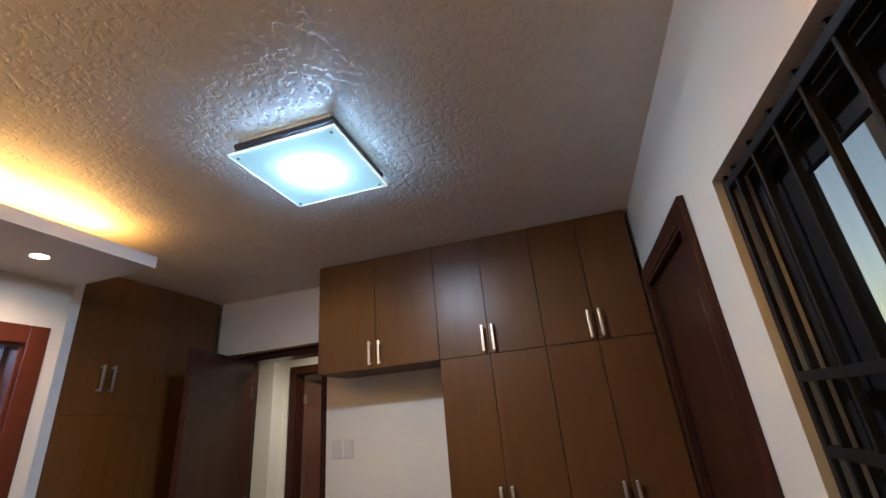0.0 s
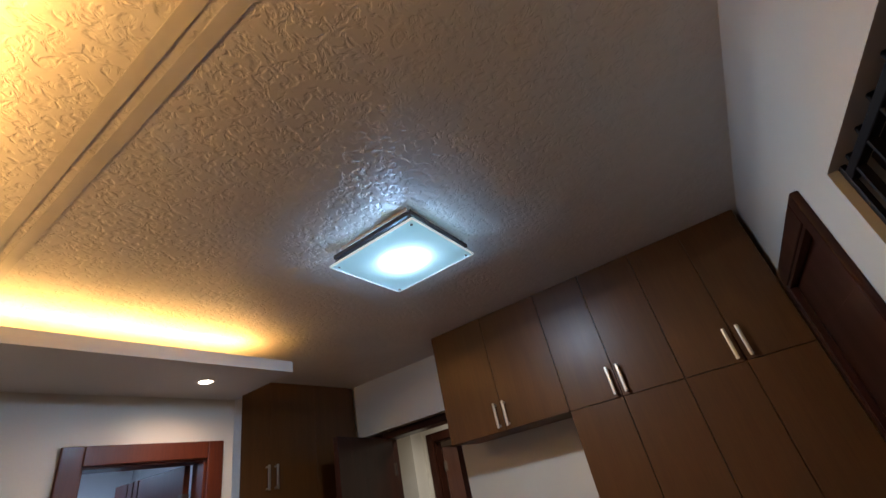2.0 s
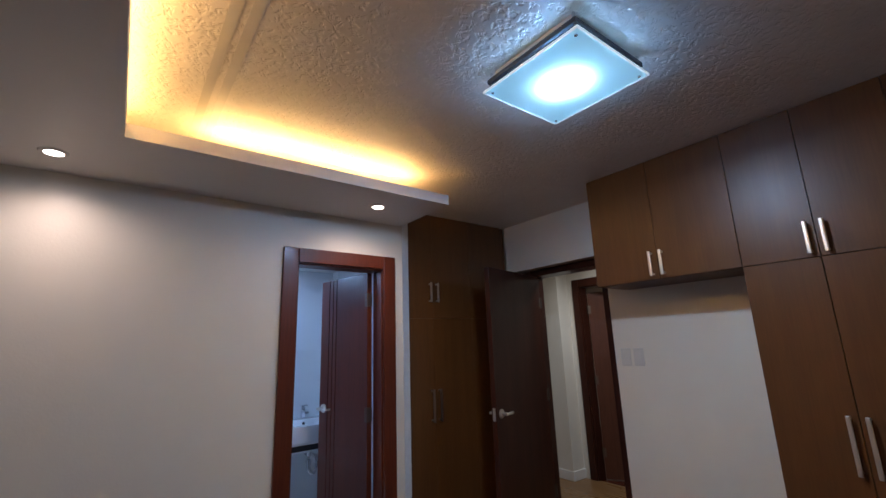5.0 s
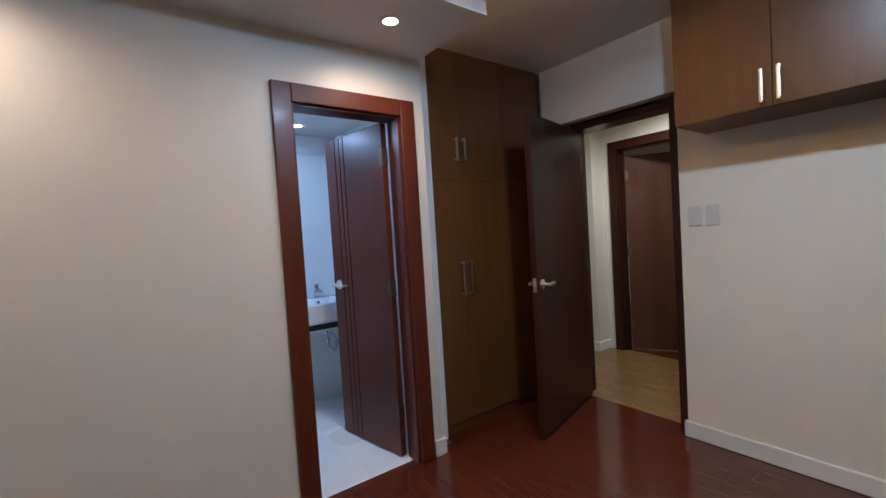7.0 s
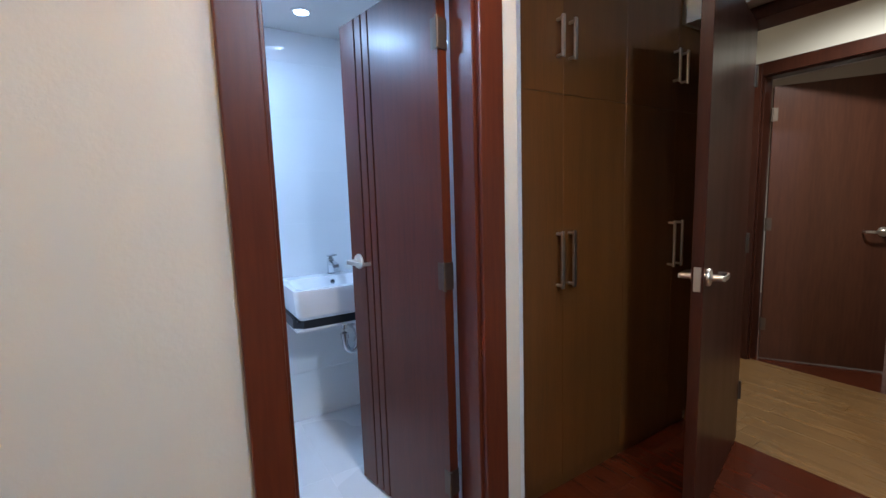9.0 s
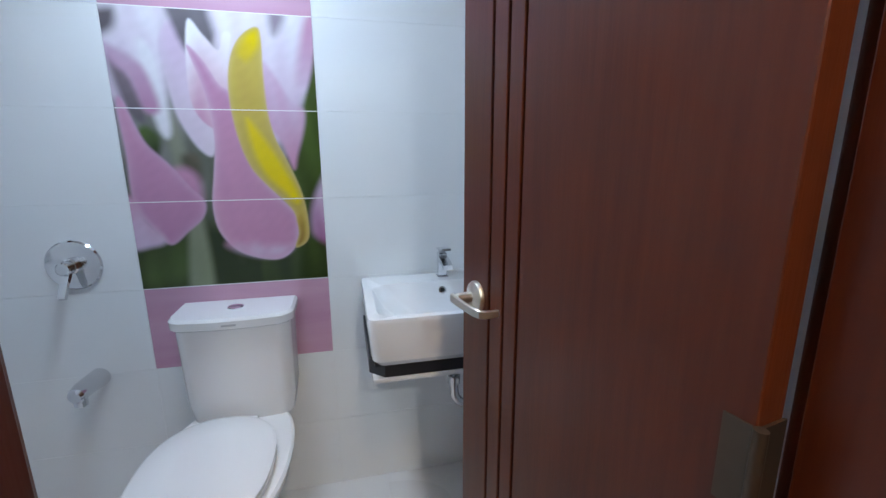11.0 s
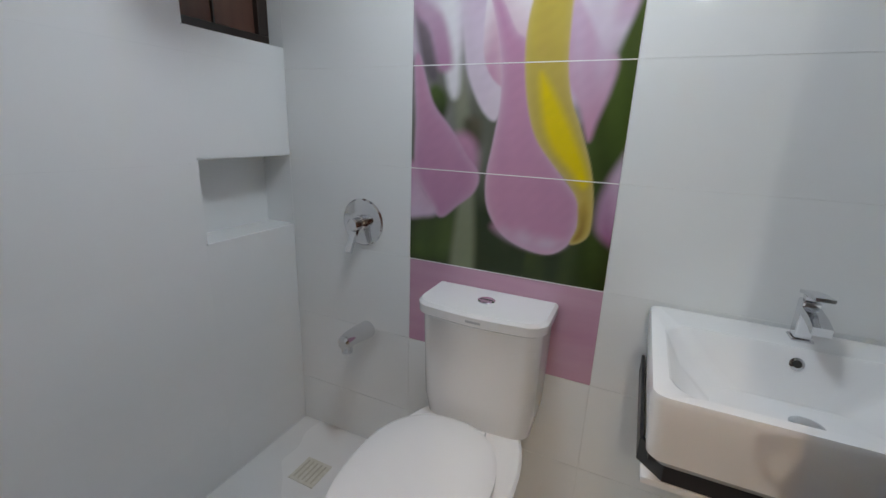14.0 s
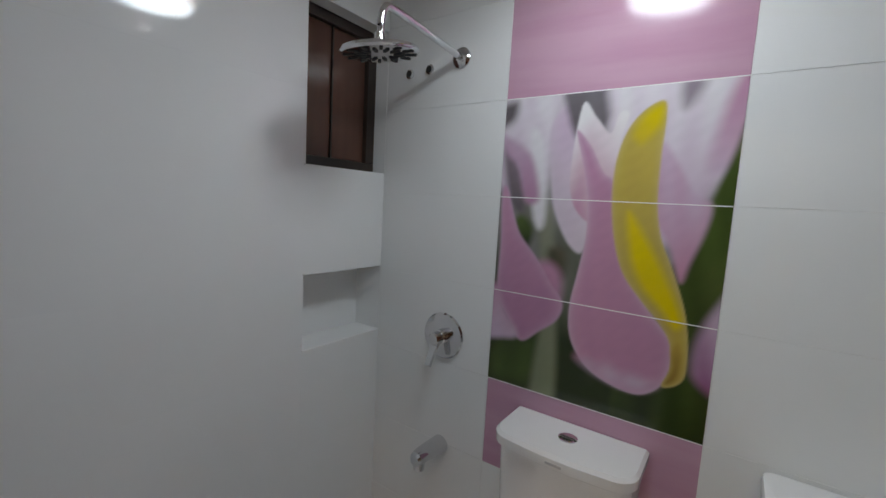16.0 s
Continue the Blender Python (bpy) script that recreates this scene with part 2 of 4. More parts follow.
def tube(bm, points, r, n=14):
    """A round tube along a smooth line through the points."""
    pts = [Vector(p) for p in points]
    path = []
    for i in range(len(pts) - 1):
        p0, p1, p2, p3 = pts[max(i - 1, 0)], pts[i], pts[i + 1], pts[min(i + 2, len(pts) - 1)]
        for k in range(8):
            s = k / 8
            path.append(0.5 * ((2 * p1) + (p2 - p0) * s + (2 * p0 - 5 * p1 + 4 * p2 - p3) * s * s + (3 * p1 - p0 - 3 * p2 + p3) * s ** 3))
    path.append(pts[-1])
    rings = []
    for i, p in enumerate(path):
        d = (path[min(i + 1, len(path) - 1)] - path[max(i - 1, 0)]).normalized()
        q = d.to_track_quat("Z", "Y").to_matrix()
        rings.append([p + q @ Vector((r * math.cos(2 * math.pi * k / n), r * math.sin(2 * math.pi * k / n), 0)) for k in range(n)])
    return loft(bm, rings)


def mesh_of(name, bm, mat, smooth=True):
    # smooth shading that keeps large flat faces flat beside their bevels
    for f in bm.faces:
        f.smooth = smooth
    for e in bm.edges:
        if len(e.link_faces) == 2:
            ang, areas = e.calc_face_angle(3.2), sorted(f.calc_area() for f in e.link_faces)
            e.smooth = not (ang > radians(35) or (mat is not CERAMIC and ang > radians(12) and areas[1] > 5 * areas[0]))
    me = bpy.data.meshes.new(name)
    bm.to_mesh(me)
    bm.free()
    me.materials.append(mat)
    return me


def thing(name, at, label, category, group="", kind=""):
    ob = tagged(new(name), label, category, group, kind)
    ob.location = at
    BASE[ob.name] = Vector(at)
    return ob


def part(name, bm, mat, parent, label=""):
    off = BASE[parent.name]
    bmesh.ops.translate(bm, vec=-off, verts=bm.verts)
    ob = new(name, mesh_of(name, bm, mat))
    ob.parent = parent
    BASE[ob.name] = off
    return tagged(ob, label)


def solid(name, bm, mat, label="", category="", kind="structure", group=""):
    ob = new(name, mesh_of(name, bm, mat))
    BASE[ob.name] = Vector((0, 0, 0))
    return tagged(ob, label, category, group, kind)


def B(*a, **k):
    return box(bmesh.new(), *a, **k)


# ---- structure: bedroom ----
bm = B(WX - 0.12, WX, SY, -0.14, 0, CEIL)
box(bm, WX - 0.12, WX, 0.52, 0.67, 0, CEIL)
box(bm, WX - 0.12, WX, -0.14, 0.52, 2.08, CEIL)
box(bm, WX - 0.139, WX - 0.12, 0.65, 0.67, 0, CEIL)
wall_west = solid("wall_west", bm, CREAM, "cream painted bedroom wall beside the bathroom door", "wall")
solid("wall_south", B(WX - 0.12, EX + 0.15, SY - 0.12, SY, 0, CEIL), CREAM, "plain cream painted bedroom wall", "wall")

bm = B(2.35, EX + 0.15, NY, NY + 0.27, 0, CEIL)
box(bm, 1.31, 2.35, NY, NY + 0.27, 2.15, CEIL)
wall_north = solid("wall_north", bm, CREAM, "cream painted wall with the hallway doorway", "wall")

WY0, WY1, WZ0, WZ1 = -1.55, 0.28, 0.95, 2.09    # east window
DY0, DY1 = 0.62, 1.46                           # east door clear opening
bm = B(EX, EX + 0.15, SY, WY0, 0, CEIL)
box(bm, EX, EX + 0.15, WY0, WY1, 0, WZ0)
box(bm, EX, EX + 0.15, WY0, WY1, WZ1, CEIL)
box(bm, EX, EX + 0.15, WY1, DY0, 0, CEIL)
box(bm, EX, EX + 0.15, DY0, DY1, 2.1, CEIL)
box(bm, EX, EX + 0.15, DY1, NY, 0, CEIL)
wall_east = solid("wall_east", bm, CREAM, "cream painted wall with a barred window and a wooden door", "wall")

bm = B(WX - 0.7, EX + 0.15, SY - 0.12, NY + 0.27, CEIL, CEIL + 0.12)
ceiling = solid("ceiling", bm, PLASTER, "textured trowelled plaster ceiling with a satin sheen", "ceiling")
for y0 in (-0.818, -0.757):
    solid("ceiling_trim", B(1.5, EX - 0.002, y0, y0 + 0.036, CEIL - 0.002, CEIL + 0.02), BAND, "smooth flat band across the textured ceiling", "trim")

bm = bmesh.new()
SXW, SYE, SYN = 2.06, 0.66, -1.06
loft(bm, [[(WX, SY, z), (EX, SY, z), (EX, SYN, z), (SXW, SYN, z), (SXW, SYE, z), (WX, SYE, z)] for z in (SOFF, SOFF + 0.065)])
soffit = solid("ceiling_soffit", bm, SOFFIT_WHITE, "dropped L-shaped plaster border with hidden cove light", "ceiling")
solid("cove_led_strip", B(1.91, 1.95, -0.76, 0.44, 2.4755, 2.485, bevel=0.003), LED_WARM, "warm glowing light strip on the dropped border", "light strip", kind="")
solid("cove_led_strip", B(1.95, 4.55, -1.19, -1.15, 2.4755, 2.485, bevel=0.003), LED_WARM, "warm glowing light strip on the dropped border", "light strip", kind="")


def plank_floor(owner_name, x0, x1, y0, y1, pitch, length, mat, label):
    owner = solid(owner_name, B(x0, x1, y0, y1, -0.1, -0.012), SEAM, label, "floor")
    rng, meshes, count = random.Random(5), {}, 0
    rows = int(math.ceil((y1 - y0) / pitch))
    for r in range(rows):
        x = x0 - rng.uniform(0, length)
        while x < x1:
            a, b = max(x, x0), min(x + length, x1)
            ya, yb = y0 + r * pitch, min(y0 + (r + 1) * pitch, y1)
            if b - a > 0.004 and yb - ya > 0.004:
                key = (round(b - a, 3), round(yb - ya, 3))
                if key not in meshes:
                    pb = B(0, key[0] - 0.0012, 0, key[1] - 0.0012, -0.012, 0, bevel=0.0008, seg=1)
                    meshes[key] = mesh_of("plank", pb, mat)
                ob = new("plank", meshes[key])
                ob.parent, ob.location = owner, (a, ya, 0)
            x += length
    return owner


def skirting(pts, label="white painted baseboard"):
    """Baseboard along wall faces; each run is (x0, x1, y0, y1)."""
    for x0, x1, y0, y1 in pts:
        solid("baseboard", B(x0, x1, y0, y1, 0, 0.1, bevel=0.006, seg=3), WHITE_TRIM, label, "baseboard")


skirting([(WX, WX + 0.018, SY, -0.222), (WX, WX + 0.018, 0.606, 0.688), (WX - 0.1, WX, 0.67, 0.688),
          (2.35, 3.36, NY - 0.018, NY), (2.332, 2.35, NY - 0.018, NY + 0.12), (EX - 0.018, EX, SY, 0.5), (WX, EX, SY, SY + 0.018)])


def door_trim(name, axis, at, lo, hi, top, w, mat, proud, depth, label):
    """Architrave and lining round an opening. axis 'x': wall face in plane x=at, opening along y; proud: out of the wall; depth: into it."""
    bm = bmesh.new()
    s = 1 if proud > 0 else -1
    a, b = at, at + proud
    c, d = at - s * 0.0, at - s * depth

    def put(u0, u1, p0, p1, z0, z1, bev):
        if axis == "x":
            box(bm, min(p0, p1), max(p0, p1), u0, u1, z0, z1, bevel=bev)
        else:
            box(bm, u0, u1, min(p0, p1), max(p0, p1), z0, z1, bevel=bev)
    put(lo - w, lo, a, b, 0, top + w, 0.005)
    put(hi, hi + w, a, b, 0, top + w, 0.005)
    put(lo, hi, a, b, top, top + w, 0.005)
    put(lo - 0.018, lo + 0.012, c, d, 0, top + 0.02, 0.002)
    put(hi - 0.012, hi + 0.018, c, d, 0, top + 0.02, 0.002)
    put(lo + 0.012, hi - 0.012, c, d, top - 0.012, top + 0.02, 0.002)
    return solid(name, bm, mat, label, "door frame")


door_trim("door_frame_1", "x", WX, -0.12, 0.50, 2.06, 0.095, RED_WOOD, 0.022, 0.12, "red-brown varnished wooden frame round the bathroom doorway")
bm = B(BX1 - 0.02, BX1 - 0.002, -0.215, -0.12, 0, 2.15, bevel=0.004)
box(bm, BX1 - 0.02, BX1 - 0.002, 0.50, 0.595, 0, 2.15, bevel=0.004)
box(bm, BX1 - 0.02, BX1 - 0.002, -0.12, 0.50, 2.06, 2.15, bevel=0.004)
solid("door_frame_2", bm, RED_WOOD, "red-brown varnished wooden trim inside the bathroom", "door frame")
# hallway doorway lining
bm = B(1.455, 1.515, NY + 0.13, NY + 0.27, 0, 2.13, bevel=0.004)
box(bm, 2.30, 2.349, NY + 0.004, NY + 0.27, 0, 2.13, bevel=0.004)
box(bm, 1.515, 2.30, NY + 0.09, NY + 0.27, 2.09, 2.149, bevel=0.004)
solid("door_frame_3", bm, DARK_WOOD, "dark brown wooden lining of the hallway doorway", "door frame")
solid("wall_return", B(1.30, 1.453, NY + 0.14, NY + 0.27, 0, 2.149), WARDROBE_WOOD, "dark filler panel beside the wardrobe", "wall")


def lever(parent, at, m, mat, length=0.12, r=0.033):
    """A round rose and a bent flat lever. In m's frame the rose faces +y and the lever points along +x."""
    T = Matrix.Translation(at) @ m
    bm = lathe(bmesh.new(), [(r, 0), (r, 0.004), (r * 0.93, 0.009), (r * 0.5, 0.013), (r * 0.36, 0.016), (r * 0.36, 0.045), (r * 0.3, 0.05)], T @ pose(0, 0, 0, -90, 0, 0))
    h = part("door_handle", bm, mat, parent, "brushed metal lever handle on a round rose")
    # straight flat bar with a short end turned back towards the door
    sub, rings = bmesh.new(), []
    line = [(-0.012, 0.052), (0.02, 0.053), (0.055, 0.052), (0.085, 0.05), (0.098, 0.046), (0.104, 0.038), (0.106, 0.024), (0.107, 0.012)]
    for k, (px, py) in enumerate(line):
        qx, qy = line[min(k + 1, len(line) - 1)]
        ox, oy = line[max(k - 1, 0)]
        dl = math.hypot(qx - ox, qy - oy)
        nx, ny = -(qy - oy) / dl, (qx - ox) / dl
        hh, th = 0.0095 - 0.0025 * k / 7, 0.0045 - 0.001 * k / 7
        rings.append([(px * length / 0.12 + nx * c * th, py + ny * c * th, e * hh) for c, e in ((-1, -0.8), (-1, 0.8), (-0.5, 1), (0.5, 1), (1, 0.8), (1, -0.8), (0.5, -1), (-0.5, -1))])
    part("lever", loft(sub, rings, T), mat, h)
    return h


def door_leaf(name, hinge, free, height, mat, label, grooves=(), knob_z=1.0, both=True, z0=0.012, side=1, panels=False, group=""):
    """A flush leaf between two plan points; its grooved face is on the side of the leaf's local +y (side=1) or -y."""
    h, f = Vector((*hinge, 0)), Vector((*free, 0))
    w = (f - h).length
    ang = math.degrees(math.atan2(f.y - h.y, f.x - h.x))
    M = Matrix.Translation(h) @ pose(0, 0, 0, 0, 0, ang)
    d = thing(name, (h.x, h.y, 0), label, "door", group)
    bm, t = bmesh.new(), 0.02
    cuts = sorted(grooves)
    xs = [0.0] + [c for g in cuts for c in (g - 0.004, g + 0.004)] + [w]
    for i in range(0, len(xs), 2):
        box(bm, xs[i], xs[i + 1], -t, t, z0, height, bevel=0.0015, seg=1)
    for g in cuts:
        box(bm, g - 0.004, g + 0.004, -t + 0.006, t - 0.006, z0, height)
    if panels:
        for za, zb in ((0.2, 0.95), (1.1, 1.88)):
            for s in (-1, 1):
                for k, o in enumerate((0, 0.03)):
                    box(bm, 0.1 + o, w - 0.1 - o, s * t if s > 0 else -t - 0.007 + 0.003 * k, (t + 0.007 - 0.003 * k) if s > 0 else -t, za + o, zb - o, bevel=0.002, seg=1)
    bmesh.ops.transform(bm, matrix=M, verts=bm.verts)
    leaf = part("leaf", bm, mat, d)
    for s in ((1, -1) if both else (side,)):
        R = M.to_3x3().to_4x4() @ (pose(0, 0, 0, 0, 0, 180) if s > 0 else Matrix.Identity(4))
        if s < 0:
            R = M.to_3x3().to_4x4() @ Matrix.Diagonal((-1, -1, 1, 1))
        else:
            R = M.to_3x3().to_4x4() @ Matrix.Diagonal((-1, 1, 1, 1))
        lever(d, M @ Vector((w - 0.065, s * t, knob_z)), R, NICKEL)
    pl = B(w - 0.001, w + 0.002, -0.012, 0.012, knob_z - 0.045, knob_z + 0.045, bevel=0.0008, seg=1)
    bmesh.ops.transform(pl, matrix=M, verts=pl.verts)
    part("latch_plate", pl, NICKEL, d, "brushed metal latch plate")
    for hz in (0.28, 1.05, 1.85):
        hb = bmesh.new()
        s = side
        cyl(hb, (-0.006, s * 0.024, hz - 0.05), (-0.006, s * 0.024, hz + 0.05), 0.0065, n=12)
        box(hb, -0.002, 0.03, s * t - 0.0005, s * t + 0.002, hz - 0.048, hz + 0.048)
        box(hb, -0.004, -0.001, -0.02, 0.02, hz - 0.048, hz + 0.048)
        bmesh.ops.transform(hb, matrix=M, verts=hb.verts)
        part("hinge", hb, HINGE_METAL, d, "dull brushed metal hinge")
    return d


door_leaf("door_1", (1.322, 0.462), (0.717, 0.352), 2.05, RED_WOOD, "open red-brown varnished bathroom door with three vertical grooves", grooves=(0.40, 0.448, 0.50), side=1, knob_z=1.056)
door_leaf("door_2", (1.545, 2.075), (1.755, 1.245), 2.09, DARK_WOOD, "open dark brown bedroom door standing against the wardrobe", side=1)

# east door
bm = bmesh.new()
for a, b in ((DY0 - 0.08, DY0), (DY1, DY1 + 0.08)):
    box(bm, EX - 0.025, EX, a, b, 0, 2.18, bevel=0.005)
box(bm, EX - 0.025, EX, DY0, DY1, 2.1, 2.18, bevel=0.005)
for a, b in ((DY0, DY0 + 0.012), (DY1 - 0.012, DY1)):
    box(bm, EX - 0.02, EX + 0.008, a, b, 0, 2.1)
box(bm, EX - 0.02, EX + 0.008, DY0 + 0.012, DY1 - 0.012, 2.085, 2.1)
solid("door_frame_4", bm, DARK_WOOD, "dark brown wooden frame round the closed door", "door frame")
door_leaf("door_3", (EX + 0.03, DY1 - 0.003), (EX + 0.03, DY0 + 0.003), 2.095, DARK_WOOD, "closed dark brown panelled wooden door beside the window", panels=True, side=-1)

# ---- structure: hallway and far room ----
HX0, HX1, HY0, HY1 = -0.5, 3.1, NY + 0.27, 3.35
PX, PY = 0.93, 3.15    # projecting wall corner
bm = B(HX0 - 0.12, HX0, HY0, HY1, 0, CEIL)
solid("wall_hall_west", bm, CREAM, "cream painted hallway wall", "wall")
solid("wall_hall_east", B(HX1, HX1 + 0.12, HY0, HY1, 0, CEIL), CREAM, "cream painted hallway wall", "wall")
solid("wall_hall_south", B(HX0 - 0.12, 1.30, HY0 - 0.12, HY0, 0, CEIL), CREAM, "cream painted hallway wall", "wall")
FX0, FX1 = 1.10, 1.92
bm = B(HX0 - 0.12, FX0, HY1, HY1 + 0.12, 0, CEIL)
box(bm, FX1, HX1 + 0.12, HY1, HY1 + 0.12, 0, CEIL)
box(bm, FX0, FX1, HY1, HY1 + 0.12, 2.13, CEIL)
solid("wall_hall_pier", B(HX0, PX, PY, HY1 - 0.001, 0, CEIL), CREAM, "projecting cream corner of the hallway wall", "wall")
solid("wall_hall_north", bm, CREAM, "cream painted hallway wall with a second doorway", "wall")
solid("ceiling_hall", B(HX0 - 0.12, HX1 + 0.12, HY0, 5.9, CEIL, CEIL + 0.1), SOFFIT_WHITE, "plain white hallway ceiling", "ceiling")
door_trim("door_frame_5", "y", HY1, FX0, FX1, 2.12, 0.09, DARK_WOOD, -0.022, 0.12, "dark brown wooden frame of the far doorway")
a = radians(30)
door_leaf("door_4", (FX0 + 0.03, HY1 + 0.1), (FX0 + 0.03 + 0.71 * math.cos(a), HY1 + 0.1 + 0.71 * math.sin(a)), 2.05, FAR_DOOR_WOOD, "half-open reddish brown door of the far room", side=-1)
bm = B(HX0 - 0.24, HX0 - 0.12, HY1 + 0.12, 5.9, 0, CEIL)
box(bm, HX1 + 0.12, HX1 + 0.24, HY1 + 0.12, 5.9, 0, CEIL)
box(bm, HX0 - 0.24, HX1 + 0.24, 5.9, 6.0, 0, CEIL)
solid("wall_far_room", bm, CREAM, "plain painted walls of the far room", "wall")
skirting([(HX0, HX0 + 0.018, HY0, PY), (HX0, PX + 0.018, PY - 0.018, PY), (PX, PX + 0.018, PY, HY1), (FX1 + 0.092, HX1, HY1 - 0.018, HY1)])

fc = thing("far_cupboard", (1.98, 4.75, 0), "tall brown wooden cupboard inside the far room", "cupboard")
part("body", B(1.62, 2.35, 4.62, 5.1, 0, 2.35, bevel=0.003), WARDROBE_WOOD, fc)
for k in range(2):
    part("door", B(1.623 + 0.364 * k, 1.983 + 0.364 * k, 4.6, 4.619, 0.08, 2.34, bevel=0.0015, seg=1), WARDROBE_WOOD, fc)

# ---- structure: bathroom ----
WNX, WNZ0, WNZ1 = 0.36, 1.57, 2.09    # window recess
NZ0, NZ1 = 0.955, 1.21                # niche
solid("wall_bath_west", B(BX0 - 0.15, BX0 - 0.0015, BY0 - 0.2, BY1 + 0.08, 0, 2.6), GROUT, "white tiled bathroom wall", "wall")
bm = B(WNX + 0.006, BX1, BY0 - 0.2, BY0 - 0.0015, 0, 2.6)
box(bm, BX0 - 0.012, WNX + 0.006, BY0 - 0.2, BY0 - 0.0015, 0, NZ0 - 0.006)
box(bm, BX0 - 0.012, WNX + 0.006, BY0 - 0.2, BY0 - 0.0015, NZ1 + 0.006, WNZ0 - 0.006)
box(bm, BX0 - 0.012, WNX + 0.006, BY0 - 0.2, BY0 - 0.0015, WNZ1 + 0.006, 2.6)
box(bm, BX0 - 0.012, WNX + 0.006, BY0 - 0.2, BY0 - 0.14, NZ0 - 0.006, NZ1 + 0.006)
wall_bs = solid("wall_bath_south", bm, GROUT, "white tiled shower wall with a niche and a small window", "wall")
solid("wall_bath_north", B(BX0 - 0.012, BX1 - 0.002, BY1 + 0.0015, BY1 + 0.08, 0, 2.6), GROUT, "white tiled bathroom wall", "wall")
solid("wall_bath_corner", B(BX1, WX - 0.12 + 0.004, BY0 - 0.2, BY0, 0, 2.6), GROUT, "white bathroom wall corner", "wall")
solid("ceiling_bath", B(BX0 - 0.012, BX1, BY0 - 0.012, BY1 + 0.012, BCEIL, BCEIL + 0.08), SOFFIT_WHITE, "plain white bathroom ceiling", "ceiling")
# linings of niche and window recess
bm = B(BX0, WNX + 0.004, BY0 - 0.14, BY0 - 0.132, NZ0, NZ1)
box(bm, BX0, WNX, BY0 - 0.132, BY0 - 0.001, NZ0 - 0.006, NZ0, bevel=0.001)
box(bm, BX0, WNX, BY0 - 0.132, BY0 - 0.001, NZ1, NZ1 + 0.006, bevel=0.001)
box(bm, WNX, WNX + 0.006, BY0 - 0.132, BY0 - 0.001, NZ0, NZ1, bevel=0.001)
box(bm, BX0 - 0.011, BX0, BY0 - 0.14, BY0 - 0.001, NZ0, NZ1)
solid("niche_lining", bm, TILE, "white tiled lining of the shower niche", "niche")
bm = B(BX0, WNX, BY0 - 0.19, BY0 - 0.001, WNZ0 - 0.006, WNZ0, bevel=0.001)
box(bm, BX0, WNX, BY0 - 0.19, BY0 - 0.001, WNZ1, WNZ1 + 0.006, bevel=0.001)
box(bm, WNX, WNX + 0.006, BY0 - 0.19, BY0 - 0.001, WNZ0, WNZ1, bevel=0.001)
box(bm, BX0 - 0.011, BX0, BY0 - 0.19, BY0 - 0.001, WNZ0, WNZ1)
solid("window_recess", bm, TILE, "white tiled lining of the window recess", "window recess")

win = thing("window_2", (0.18, BY0 - 0.06, WNZ0), "small dark brown framed bathroom window with tinted pane", "window", kind="structure")
bm = bmesh.new()
yb, fw = BY0 - 0.06, 0.036
box(bm, 0.001, WNX - 0.001, yb - 0.04, yb, WNZ0, WNZ0 + fw, bevel=0.003)
box(bm, 0.001, WNX - 0.001, yb - 0.04, yb, WNZ1 - fw, WNZ1, bevel=0.003)
box(bm, 0.001, fw + 0.008, yb - 0.04, yb, WNZ0 + fw, WNZ1 - fw, bevel=0.003)
box(bm, WNX - fw, WNX - 0.001, yb - 0.04, yb, WNZ0 + fw, WNZ1 - fw, bevel=0.003)
box(bm, 0.20, 0.206, yb - 0.02, yb - 0.012, WNZ0 + fw, WNZ1 - fw)
part("window_frame", bm, BROWN_ALU, win)
part("pane", B(fw + 0.004, WNX - fw + 0.004, yb - 0.026, yb - 0.02, WNZ0 + fw - 0.004, WNZ1 - fw + 0.004), CURTAIN, win, "brown tinted glossy pane")

# raised shower floor
solid("shower_floor", B(BX0, BX1, BY0, -0.60, 0, 0.1, bevel=0.006), FLOOR_TILE, "raised white tiled shower floor", "shower floor")
dr = thing("floor_drain", (0.24, -0.88, 0.1), "square metal drain with yellowed grout in the shower floor", "drain")
bm = B(0.185, 0.295, -0.935, -0.825, 0.1, 0.103, bevel=0.001, seg=1)
part("grate_frame", bm, material("stained_grate", (0.66, 0.65, 0.60), 0.4, 0.1, second=(0.5, 0.46, 0.34), scale=60), dr)
bm = bmesh.new()
for k in range(5):
    box(bm, 0.198, 0.282, -0.922 + k * 0.019, -0.916 + k * 0.019, 0.103, 0.1045)
part("slot", bm, material("grate_slot", (0.52, 0.49, 0.41), 0.5), dr, "dull slots")

# ---- bedroom things ----
def bow_handle(parent, x, y, z0, z1, face, mat=NICKEL):
    """Flat bar pull on two posts; face: unit plan direction out of the door."""
    fx, fy = face
    sx, sy = abs(fy), abs(fx)
    bm = bmesh.new()
    for zz in (z0 + 0.012, z1 - 0.012):
        cyl(bm, (x, y, zz), (x + fx * 0.03, y + fy * 0.03, zz), 0.0065, n=12)
    cx, cy = x + fx * 0.032, y + fy * 0.032
    box(bm, cx - 0.0085 * sx - 0.005 * abs(fx), cx + 0.0085 * sx + 0.005 * abs(fx), cy - 0.0085 * sy - 0.005 * abs(fy), cy + 0.0085 * sy + 0.005 * abs(fy), z0, z1, bevel=0.003)
    return part("handle", bm, mat, parent, "brushed metal bar handle")


